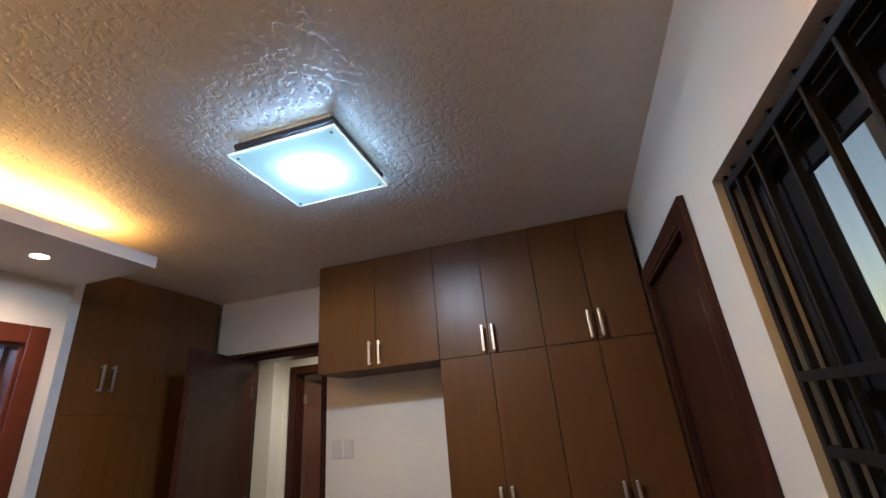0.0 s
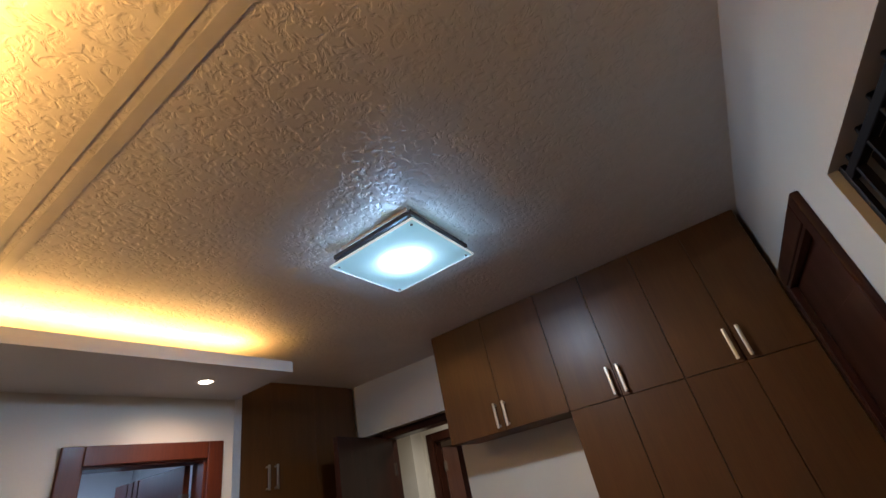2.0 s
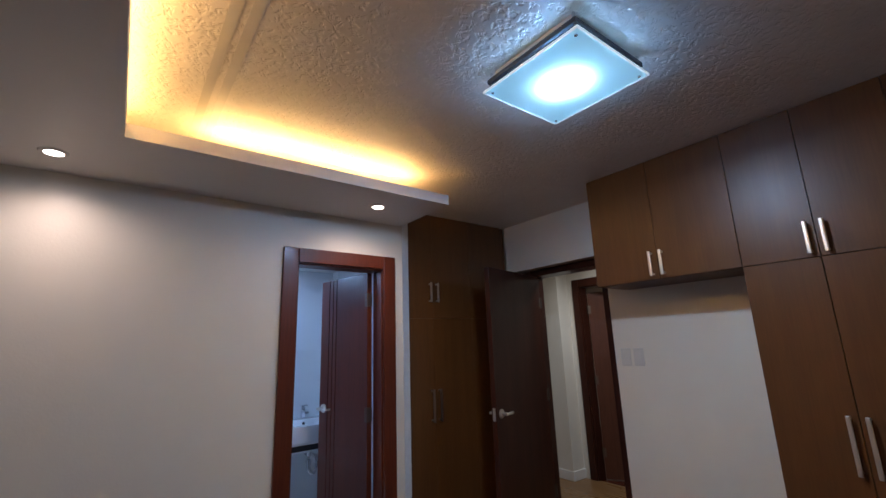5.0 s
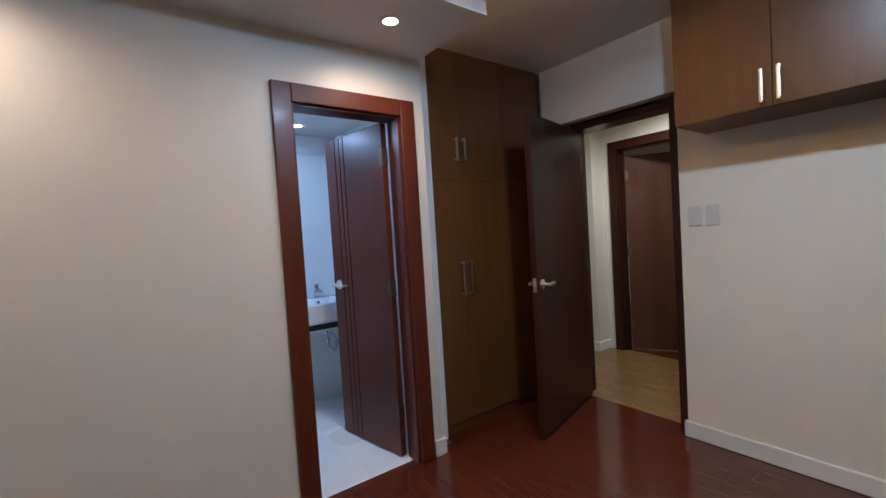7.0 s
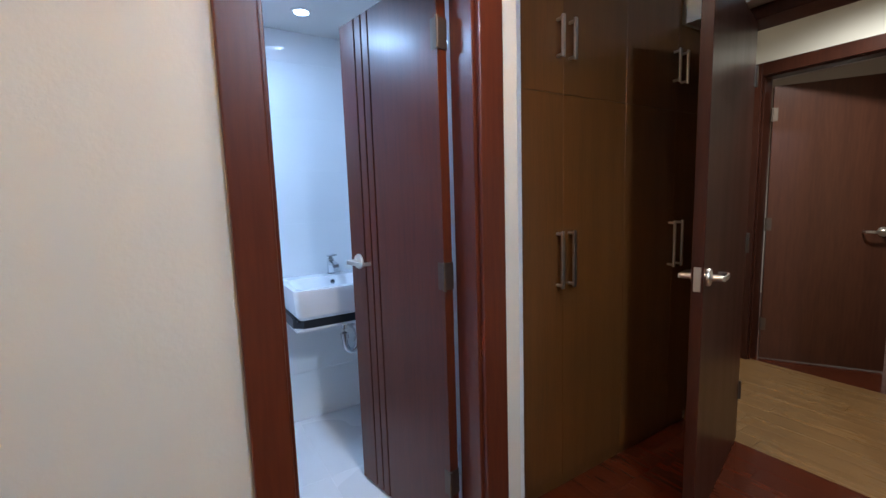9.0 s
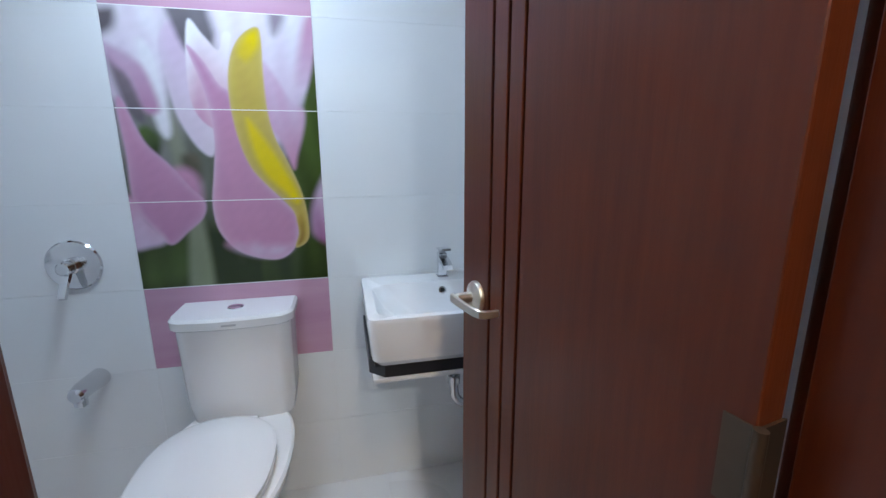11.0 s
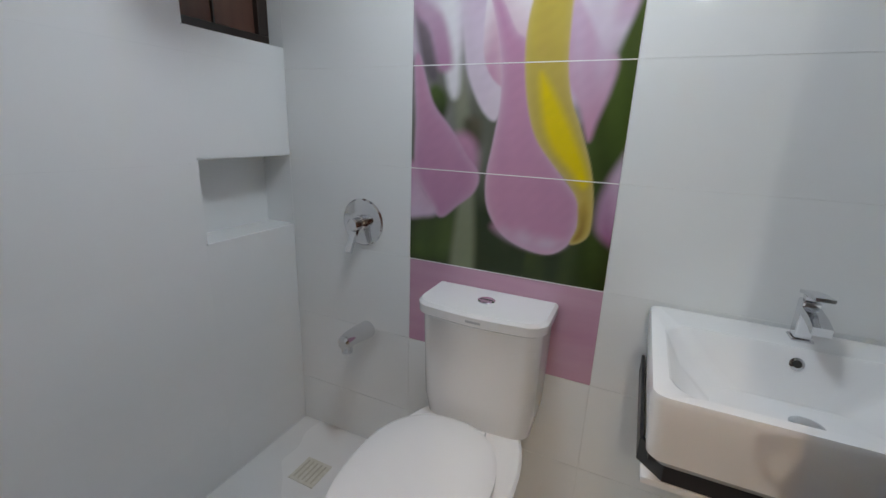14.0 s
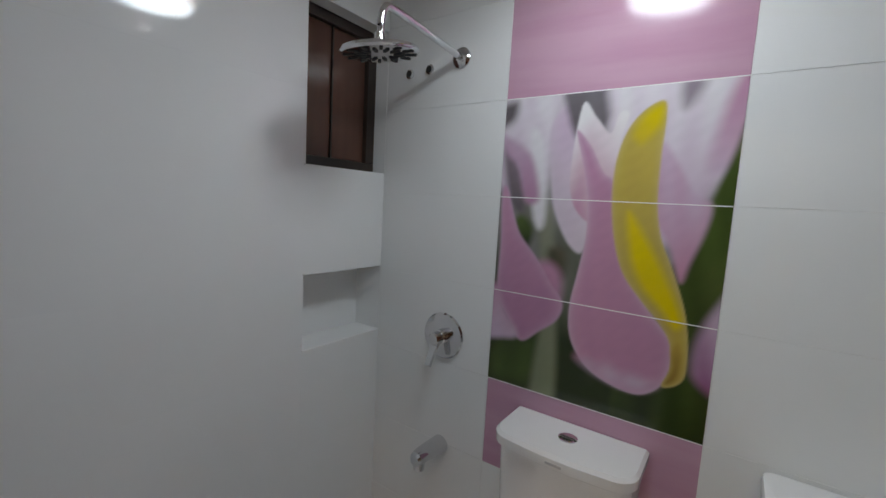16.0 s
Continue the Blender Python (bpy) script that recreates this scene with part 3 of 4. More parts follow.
def cabinet_unit(name, x0, x1, z0, z1, doors, label, group):
    """A cupboard unit against the north wall. doors: (x0, x1, z0, z1, handle_x, handle_z0, handle_z1)."""
    c = thing(name, ((x0 + x1) / 2, NY, z0), label, "cabinet", group)
    body = B(x0, x1 - 0.001, CABY + 0.021, NY - 0.001, z0, z1, bevel=0.001, seg=1)
    part("body", body, CABINET_WOOD, c)
    for a, b, c0, c1, hx, h0, h1 in doors:
        d = part("door", B(a + 0.0015, b - 0.0015, CABY, CABY + 0.018, c0 + 0.0015, c1 - 0.0015, bevel=0.0012, seg=1), CABINET_WOOD, c)
        bow_handle(d, hx, CABY, h0, h1, (0, -1))
    return c


ZT = CEIL - 0.003
cabinet_unit("wall_cabinet", 2.51, 3.36, 1.85, ZT, [(2.51, 2.935, 1.85, ZT, 2.90, 1.87, 2.02), (2.935, 3.36, 1.85, ZT, 2.965, 1.87, 2.02)], "walnut brown two-door cabinet hung under the ceiling", "built-in cupboards")
for x0, xm, x1 in ((3.36, 3.675, 4.0), (4.0, 4.29, 4.585)):
    cabinet_unit("tall_cabinet", x0, x1, 0.0, ZT, [(x0, xm, 1.85, ZT, xm - 0.03, 1.865, 2.02), (xm, x1, 1.85, ZT, xm + 0.032, 1.865, 2.02),
                 (x0, xm, 0.08, 1.85, xm - 0.03, 0.92, 1.16), (xm, x1, 0.08, 1.85, xm + 0.032, 0.92, 1.16)], "tall walnut brown cupboard with upper and lower doors", "built-in cupboards")

w = thing("wardrobe", (1.0, 1.4, 0), "tall dark brown built-in wardrobe beside the bathroom wall", "wardrobe")
WFX = 1.31
part("body", B(0.78, WFX - 0.021, BY1 + 0.085, NY + 0.135, 0, CEIL - 0.45, bevel=0.001, seg=1), WARDROBE_WOOD, w)
part("top_panel", B(0.78, WFX - 0.021, BY1 + 0.085, NY - 0.002, CEIL - 0.449, CEIL - 0.002), WARDROBE_WOOD, w)
ys = [BY1 + 0.085, 1.045, 1.455, 1.865, NY + 0.135]
for i in range(4):
    top = CEIL - 0.004 if i < 3 else 2.14
    for c0, c1, h0, h1 in ((1.72, top, 1.85, 2.01), (0.07, 1.72, 0.93, 1.17)):
        d = part("door", B(WFX - 0.018, WFX, ys[i] + 0.0008, ys[i + 1] - 0.0008, c0 + 0.0007, c1 - 0.0007, bevel=0.0006, seg=1), WARDROBE_WOOD, w)
        hy = ys[i + 1] - 0.035 if i % 2 == 0 else ys[i] + 0.035
        bow_handle(d, WFX, hy, h0, h1, (1, 0))

for sx in (2.435, 2.53):
    s = thing("light_switch", (sx, NY, 1.38), "ivory plastic light switch plate on the cream wall", "switch", "wall switches")
    part("plate", B(sx - 0.037, sx + 0.037, NY - 0.009, NY, 1.32, 1.44, bevel=0.004), SWITCH, s)
    part("rocker", B(sx - 0.017, sx + 0.017, NY - 0.013, NY - 0.009, 1.345, 1.415, bevel=0.002), SWITCH, s)

# ceiling light
cl = thing("ceiling_light", (LX, LY, CEIL), "square ceiling light with dark layered frames and frosted glass", "ceiling light")


def square_ring(bm, h, w, z0, z1):
    box(bm, LX - h, LX + h, LY - h, LY - h + w, z0, z1, bevel=0.002)
    box(bm, LX - h, LX + h, LY + h - w, LY + h, z0, z1, bevel=0.002)
    box(bm, LX - h, LX - h + w, LY - h + w, LY + h - w, z0, z1, bevel=0.002)
    box(bm, LX + h - w, LX + h, LY - h + w, LY + h - w, z0, z1, bevel=0.002)


part("base", B(LX - 0.19, LX + 0.19, LY - 0.19, LY + 0.19, CEIL - 0.014, CEIL, bevel=0.003), WHITE_TRIM, cl)
for k, z in enumerate((2.544, 2.5155)):
    bm = bmesh.new()
    square_ring(bm, 0.214 - 0.004 * k, 0.03, z, z + 0.019)
    part("frame", bm, LAMP_DARK, cl, "dark painted frame layer")
part("diffuser", B(LX - 0.226, LX + 0.226, LY - 0.226, LY + 0.226, LZ, LZ + 0.008, bevel=0.002), FROST, cl, "glowing frosted glass plate with a clear edge").visible_shadow = False
# the light caught in the glass edge is put in as weak emission
bm = bmesh.new()
square_ring(bm, 0.2275, 0.006, LZ - 0.001, LZ + 0.009)
part("glass_edge", bm, glow("self_glowing_glass_edge", (0.6, 0.85, 0.95), 0.5), cl, "glass edge with a pale glow of its own added")
for sx in (-1, 1):
    for sy in (-1, 1):
        bm = cyl(bmesh.new(), (LX + sx * 0.2, LY + sy * 0.2, LZ - 0.004), (LX + sx * 0.2, LY + sy * 0.2, 2.59), 0.006, n=12)
        part("screw", bm, CHROME, cl, "small metal fixing screw")
bm = lathe(bmesh.new(), [(0.055, 0), (0.06, 0.008), (0.055, 0.016)], pose(LX, LY, 2.555))
# unseen disc added between bulb and plate to stop cool light going straight down
part("reflector", lathe(bmesh.new(), [(0.125, 0), (0.13, 0.001), (0.13, 0.0025)], pose(LX, LY, 2.5235)), WHITE_TRIM, cl, "added unseen disc that blocks the bulb's downward light")
part("bulb", bm, BULB, cl, "round glowing lamp")


def downlight(x, y, z, mat, label):
    d = thing("downlight", (x, y, z), label, "downlight", "recessed downlights")
    part("rim", lathe(bmesh.new(), [(0.036, -0.002), (0.036, -0.006), (0.05, -0.005), (0.056, 0.0)], pose(x, y, z)), WHITE_TRIM, d)
    part("lens", lathe(bmesh.new(), [(0.034, -0.0065), (0.036, -0.003)], pose(x, y, z)), mat, d, "bright glowing lens")


downlight(1.79, 0.28, SOFF, LED_SPOT, "round glowing downlight in the dropped border")
downlight(1.73, -1.31, SOFF, LED_SPOT, "round glowing downlight in the dropped border")
for lx, ly in ((0.28, 0.30), (0.69, 0.22)):
    downlight(lx, ly, BCEIL, LED_BATH, "round glowing downlight in the bathroom ceiling")
bl = thing("bath_ceiling_lamp", (0.45, -0.25, BCEIL), "round glowing flat lamp on the bathroom ceiling", "ceiling light")
part("rim", lathe(bmesh.new(), [(0.155, 0), (0.16, -0.02), (0.15, -0.04)], pose(0.45, -0.25, BCEIL)), WHITE_TRIM, bl)
part("diffuser", lathe(bmesh.new(), [(0.145, -0.041), (0.135, -0.052), (0.08, -0.056)], pose(0.45, -0.25, BCEIL)), LED_BATH, bl, "bright white round diffuser")

# east window: frame, sashes, grille
win = thing("window_1", (EX + 0.1, (WY0 + WY1) / 2, WZ0), "black framed sliding window behind a metal security grille", "window", kind="structure")
bm = bmesh.new()
x0, x1 = EX + 0.09, EX + 0.149
box(bm, x0, x1, WY0, WY1, WZ0, WZ0 + 0.05, bevel=0.003)
box(bm, x0, x1, WY0, WY1, WZ1 - 0.05, WZ1, bevel=0.003)
for y in (WY0, WY1 - 0.05):
    box(bm, x0, x1, y, y + 0.05, WZ0 + 0.05, WZ1 - 0.05, bevel=0.003)
part("window_frame", bm, BLACK_ALU, win)
for i, (a, b) in enumerate(((WY1 - 0.66, WY1 - 0.05), (WY1 - 1.24, WY1 - 0.58), (WY0 + 0.05, WY1 - 1.17))):
    bm, o = bmesh.new(), EX + (0.095 if i % 2 else 0.12)
    for y in (a, b - 0.13):
        box(bm, o, o + 0.022, y, y + 0.13, WZ0 + 0.05, WZ1 - 0.05, bevel=0.002)
    for z in (WZ0 + 0.05, WZ1 - 0.11):
        box(bm, o, o + 0.022, a + 0.13, b - 0.13, z, z + 0.06, bevel=0.002)
    s = part("sash", bm, BLACK_ALU, win)
    p = part("pane", B(o + 0.008, o + 0.012, a + 0.125, b - 0.125, WZ0 + 0.1, WZ1 - 0.1), PANE, s, "clear window pane")
    p.visible_shadow = False
gr = thing("window_grille", (EX + 0.05, (WY0 + WY1) / 2, WZ0), "black metal security grille inside the window opening", "grille")
part("stile", B(EX + 0.022, EX + 0.036, WY1 - 0.022, WY1 - 0.001, WZ0 + 0.001, WZ1 - 0.001, bevel=0.002, seg=1), BLACK_ALU, gr)
yk = 0.205
while yk > WY0 + 0.02:
    part("bar", B(EX + 0.026, EX + 0.046, yk - 0.005, yk + 0.005, WZ0 + 0.001, WZ1 - 0.001, bevel=0.002, seg=1), BLACK_ALU, gr)
    yk -= 0.122
for z in (1.10, 1.38, 1.54, WZ1 - 0.03):
    part("rail", B(EX + 0.024, EX + 0.048, WY0 + 0.002, WY1 - 0.002, z - 0.012, z + 0.012, bevel=0.002, seg=1), BLACK_ALU, gr)

# outside
bm = bmesh.new()
bmesh.ops.create_grid(bm, x_segments=1, y_segments=1, size=600)
bmesh.ops.translate(bm, vec=(0, 0, -3.2), verts=bm.verts)
solid("ground", bm, CONCRETE, "dark ground outside at dusk", "ground")
bm = B(EX + 2.3, EX + 2.6, -0.4, 3.0, -3.2, 4.0)
nb = thing("neighbour_house", (EX + 2.3, 1.2, -3.2), "dark neighbouring house wall close outside the window", "house")
part("wall", bm, CONCRETE, nb)
tree = thing("tree", (EX + 6, -1.2, -3.2), "dark leafy tree silhouetted against the dusk sky", "tree")
rng = random.Random(3)
bm = cyl(bmesh.new(), (EX + 6, -1.2, -3.2), (EX + 6.1, -1.1, 2.2), 0.16, 0.07, 10)
for k in range(9):
    a = k * 2.4
    cyl(bm, (EX + 6.05, -1.15, 0.6 + 0.2 * k), (EX + 6.05 + 1.1 * math.cos(a), -1.15 + 1.1 * math.sin(a), 1.6 + 0.3 * k), 0.05, 0.012, 6)
part("trunk", bm, BARK, tree)
V, F = [], []
for k in range(4200):
    c = Vector((rng.gauss(0, 0.75), rng.gauss(0, 0.75), rng.gauss(0, 1.0))) + Vector((EX + 6.05, -1.15, 2.2))
    q = Euler((rng.uniform(0, 6), rng.uniform(0, 6), rng.uniform(0, 6))).to_matrix()
    s, b = rng.uniform(0.05, 0.1), len(V)
    V += [tuple(c + q @ Vector(p) * s - Vector((EX + 6, -1.2, -3.2))) for p in ((-1, 0, 0), (0, -0.35, 0.08), (1, 0, 0), (0, 0.35, 0.08))]
    F.append((b, b + 1, b + 2, b + 3))
me = bpy.data.meshes.new("crown")
me.from_pydata(V, [], F)
me.materials.append(LEAF)
cr = new("crown", me)
cr.parent = tree

# ---- bathroom things ----
TY, BWY, LIDY = -0.302, -0.318, -0.342
to = thing("toilet", (0.35, TY, 0), "white ceramic close-coupled toilet with closed lid", "toilet")


def oval(cx, cy, rx_back, rx_front, ry, z, n=40, flat=0.0, p=2.3):
    out = []
    for i in range(n):
        a = 2 * math.pi * i / n
        c, s = math.cos(a), math.sin(a)
        r = rx_front if c > 0 else rx_back
        out.append((cx + r * math.copysign(abs(c) ** (2 / p), c), cy + ry * math.copysign(abs(s) ** (2 / p), s), z))
    return out


# pedestal and bowl
part("bowl", loft(bmesh.new(), [oval(0.30, BWY, 0.27, 0.17, 0.115, 0.0), oval(0.30, BWY, 0.27, 0.18, 0.11, 0.06), oval(0.30, BWY, 0.27, 0.20, 0.105, 0.2),
     oval(0.32, BWY, 0.29, 0.28, 0.15, 0.34), oval(0.34, BWY, 0.31, 0.34, 0.196, 0.42), oval(0.34, BWY, 0.31, 0.345, 0.2, 0.445), oval(0.34, BWY, 0.30, 0.335, 0.192, 0.452)]), CERAMIC, to)
part("seat", loft(bmesh.new(), [oval(0.42, LIDY, 0.215, 0.272, 0.176, 0.453), oval(0.42, LIDY, 0.22, 0.28, 0.182, 0.458), oval(0.42, LIDY, 0.22, 0.28, 0.182, 0.468), oval(0.42, LIDY, 0.215, 0.272, 0.177, 0.472)]), CERAMIC, to)
part("lid", loft(bmesh.new(), [oval(0.42, LIDY, 0.22, 0.28, 0.18, 0.474), oval(0.42, LIDY, 0.226, 0.287, 0.184, 0.479), oval(0.42, LIDY, 0.226, 0.287, 0.184, 0.490), oval(0.42, LIDY, 0.205, 0.265, 0.172, 0.499), oval(0.42, LIDY, 0.12, 0.16, 0.09, 0.503)]), CERAMIC, to)


def rounded(x0, x1, y0, y1, z, r_front, n=8, bow=0.0):
    """Plan outline: square at the wall, rounded at the front, bowed a little."""
    pts = [(x0, y0, z)]
    for k in range(n + 1):
        a = -math.pi / 2 + math.pi / 2 * k / n
        pts.append((x1 - r_front + r_front * math.cos(a), y0 + r_front + r_front * math.sin(a), z))
    for k in range(1, 6):
        s = k / 6
        pts.append((x1 + bow * math.sin(math.pi * s), y0 + r_front + (y1 - y0 - 2 * r_front) * s, z))
    for k in range(n + 1):
        a = math.pi / 2 * k / n
        pts.append((x1 - r_front + r_front * math.cos(a), y1 - r_front + r_front * math.sin(a), z))
    pts.append((x0, y1, z))
    return pts


part("tank", loft(bmesh.new(), [rounded(0.004, 0.155, TY - 0.165, TY + 0.165, 0.45, 0.05, bow=0.008), rounded(0.004, 0.165, TY - 0.175, TY + 0.175, 0.52, 0.05, bow=0.008), rounded(0.004, 0.178, TY - 0.18, TY + 0.18, 0.798, 0.05, bow=0.008)]), CERAMIC, to)
part("tank_lid", loft(bmesh.new(), [rounded(0.002, 0.186, TY - 0.185, TY + 0.185, 0.800, 0.055, bow=0.010), rounded(0.002, 0.194, TY - 0.192, TY + 0.192, 0.806, 0.06, bow=0.010), rounded(0.002, 0.195, TY - 0.193, TY + 0.193, 0.832, 0.06, bow=0.010), rounded(0.006, 0.187, TY - 0.185, TY + 0.185, 0.842, 0.055, bow=0.010)]), CERAMIC, to)
bm = lathe(bmesh.new(), [(0.026, 0), (0.026, 0.003), (0.022, 0.005)], pose(0.095, TY, 0.842))
part("flush_button", bm, CHROME, to, "chrome dual flush button")
part("button_half", B(0.094, 0.096, TY - 0.02, TY + 0.02, 0.8471, 0.8482), RUBBER, to, "dark dividing slot")
part("mark", B(0.1985, 0.2055, TY - 0.022, TY + 0.022, 0.815, 0.822, bevel=0.001), material("grey_print", (0.45, 0.46, 0.48), 0.4), to, "small grey maker's mark")

for sy in (-0.08, 0.08):
    part("hinge", cyl(bmesh.new(), (0.212, LIDY + sy - 0.02, 0.478), (0.212, LIDY + sy + 0.02, 0.478), 0.013, n=14), CERAMIC, to, "white plastic seat hinge")

# wash basin
SX1, SYA, SYB, SZ0, SZ1 = 0.46, 0.125, 0.675, 0.735, 0.89
si = thing("wash_basin", (0.2, 0.4, SZ0), "white ceramic wall-hung basin with square rim", "basin")


def rrect(x0, x1, y0, y1, z, r, n=6):
    pts = []
    for cx, cy, a0 in ((x1 - r, y1 - r, 0), (x0 + r, y1 - r, 90), (x0 + r, y0 + r, 180), (x1 - r, y0 + r, 270)):
        for k in range(n + 1):
            a = radians(a0 + 90 * k / n)
            pts.append((cx + r * math.cos(a), cy + r * math.sin(a), z))
    return pts


bm = loft(bmesh.new(), [rrect(0.012, SX1 - 0.03, SYA + 0.03, SYB - 0.03, SZ0, 0.02), rrect(0.002, SX1 - 0.012, SYA + 0.012, SYB - 0.012, SZ0 + 0.02, 0.03), rrect(0.002, SX1, SYA, SYB, SZ1 - 0.012, 0.028), rrect(0.005, SX1 - 0.004, SYA + 0.004, SYB - 0.004, SZ1, 0.026),
     rrect(0.11, SX1 - 0.028, SYA + 0.032, SYB - 0.032, SZ1, 0.05), rrect(0.115, SX1 - 0.034, SYA + 0.038, SYB - 0.038, SZ1 - 0.006, 0.055), rrect(0.135, SX1 - 0.055, SYA + 0.07, SYB - 0.07, SZ1 - 0.06, 0.07), rrect(0.17, SX1 - 0.10, SYA + 0.13, SYB - 0.13, SZ1 - 0.105, 0.07)])
part("bowl", bm, CERAMIC, si)
part("overflow", lathe(bmesh.new(), [(0.014, 0), (0.014, 0.003), (0.009, 0.004)], pose(0.124, 0.42, SZ1 - 0.033, 0, 70, 0)), CHROME, si, "chrome overflow ring")
part("overflow_hole", lathe(bmesh.new(), [(0.0085, 0.004), (0.0085, 0.0046)], pose(0.124, 0.42, SZ1 - 0.033, 0, 70, 0)), RUBBER, si, "dark overflow hole")
part("drain", lathe(bmesh.new(), [(0.03, 0), (0.03, 0.003), (0.022, 0.006)], pose(0.25, 0.42, SZ1 - 0.105)), CHROME, si, "chrome drain ring")
bk = thing("basin_bracket", (0.2, 0.4, 0.69), "black steel band bracket carrying the basin", "bracket")
bm = bmesh.new()


def band(off, z):
    a, b, c = SYA + 0.004 - off, SYB - 0.004 + off, SX1 - 0.045 + off
    return [(0.003, a, z), (c - 0.045, a, z), (c, a + 0.045, z), (c, b - 0.045, z), (c - 0.045, b, z), (0.003, b, z)]


outer0, outer1, inner0, inner1 = band(0, 0.688), band(0, 0.738), band(-0.007, 0.688), band(-0.007, 0.738)
V = outer0 + outer1 + inner0 + inner1
F = []
for i in range(5):
    F += [(i, i + 1, i + 7, i + 6), (i + 13, i + 12, i + 18, i + 19), (i + 1, i, i + 12, i + 13), (i + 6, i + 7, i + 19, i + 18)]
F += [(0, 6, 18, 12), (5, 17, 23, 11)]
vs = [bm.verts.new(p) for p in V]
for f in F:
    bm.faces.new([vs[i] for i in f])
bmesh.ops.recalc_face_normals(bm, faces=bm.faces)
part("band", bm, BLACK_PLASTIC, bk)
part("shelf", B(0.003, SX1 - 0.05, SYA + 0.02, SYB - 0.02, 0.724, 0.7345), BLACK_PLASTIC, bk)
part("lower_rim", B(0.003, SX1 - 0.042, SYA + 0.012, SYB - 0.012, 0.672, 0.687, bevel=0.003), CERAMIC, bk, "white rim below the band")
tr = thing("basin_trap", (0.2, 0.44, 0.55), "chrome bottle trap pipe below the basin", "pipe")
part("pipe", tube(bmesh.new(), [(0.25, 0.432, 0.73), (0.25, 0.432, 0.53), (0.25, 0.443, 0.482), (0.25, 0.47, 0.463), (0.25, 0.497, 0.482), (0.25, 0.508, 0.53), (0.24, 0.508, 0.565), (0.2, 0.508, 0.585), (0.0, 0.508, 0.585)], 0.0165), CHROME, tr)
part("collar", cyl(bmesh.new(), (0.25, 0.432, 0.545), (0.25, 0.432, 0.575), 0.023), CHROME, tr)
part("collar", cyl(bmesh.new(), (0.25, 0.508, 0.515), (0.25, 0.508, 0.535), 0.022), CHROME, tr)
part("wall_flange", cyl(bmesh.new(), (0.0, 0.508, 0.585), (0.008, 0.508, 0.585), 0.034), CHROME, tr)
sv = thing("stop_valve", (0.03, 0.22, 0.6), "small chrome stop valve on the tiles", "valve")
bm = cyl(bmesh.new(), (0.0, 0.22, 0.62), (0.06, 0.22, 0.62), 0.011)
cyl(bm, (0.05, 0.22, 0.615), (0.05, 0.22, 0.675), 0.008)
part("body", bm, CHROME, sv)
part("knob", cyl(bmesh.new(), (0.06, 0.22, 0.62), (0.085, 0.22, 0.62), 0.016), CHROME, sv)

fa = thing("basin_tap", (0.06, 0.43, SZ1), "square chrome single-lever basin tap", "tap")
FY = 0.435
bm = B(0.034, 0.078, FY - 0.021, FY + 0.021, SZ1, SZ1 + 0.006, bevel=0.002)
box(bm, 0.038, 0.074, FY - 0.017, FY + 0.017, SZ1 + 0.006, SZ1 + 0.095, bevel=0.004)
part("body", bm, CHROME, fa)
bm = loft(bmesh.new(), [[(x, y, z) for x, y, z in ((xx, FY - 0.017, zz), (xx, FY + 0.017, zz), (xx, FY + 0.017, zz + 0.018), (xx, FY - 0.017, zz + 0.018))] for xx, zz in ((0.07, SZ1 + 0.066), (0.12, SZ1 + 0.060), (0.155, SZ1 + 0.050))])
part("spout", bm, CHROME, fa)
bm = loft(bmesh.new(), [[(xx, FY - 0.017, zz), (xx, FY + 0.017, zz), (xx, FY + 0.017, zz + 0.008), (xx, FY - 0.017, zz + 0.008)] for xx, zz in ((0.036, SZ1 + 0.104), (0.08, SZ1 + 0.112), (0.13, SZ1 + 0.116))])
box(bm, 0.045, 0.066, FY - 0.012, FY + 0.012, SZ1 + 0.094, SZ1 + 0.107, bevel=0.002)
part("lever", bm, CHROME, fa)

# shower
AX = pose(0, 0, 0, 0, 90, 0)
sh = thing("shower", (0, -0.79, 1.95), "chrome rain shower head on a bent wall arm", "shower")
part("flange", lathe(bmesh.new(), [(0.034, 0), (0.034, 0.006), (0.026, 0.014), (0.014, 0.017)], Matrix.Translation((0, -0.79, 1.95)) @ AX), CHROME, sh)
part("arm", tube(bmesh.new(), [(0.01, -0.79, 1.95), (0.18, -0.79, 1.965), (0.34, -0.79, 1.975), (0.375, -0.79, 1.962), (0.385, -0.79, 1.93), (0.385, -0.79, 1.885)], 0.0105), CHROME, sh)
hd = part("head", lathe(bmesh.new(), [(0.012, 0.05), (0.016, 0.03), (0.06, 0.022), (0.10, 0.012), (0.104, 0.004), (0.10, -0.002), (0.098, -0.003)], pose(0.385, -0.79, 1.848, 0, 8, 0)), CHROME, sh)
bm = bmesh.new()
for k in range(24):
    a, rr = k * 2 * math.pi / 12, 0.055 if k < 12 else 0.083
    sub = B(rr - 0.018, rr + 0.012, -0.004, 0.004, -0.006, -0.0035)
    join(bm, sub, pose(0.385, -0.79, 1.848, 0, 8, 0) @ pose(0, 0, 0, 0, 0, math.degrees(a) + (15 if k >= 12 else 0)))
part("nozzle", bm, RUBBER, hd, "dark nozzle slots")
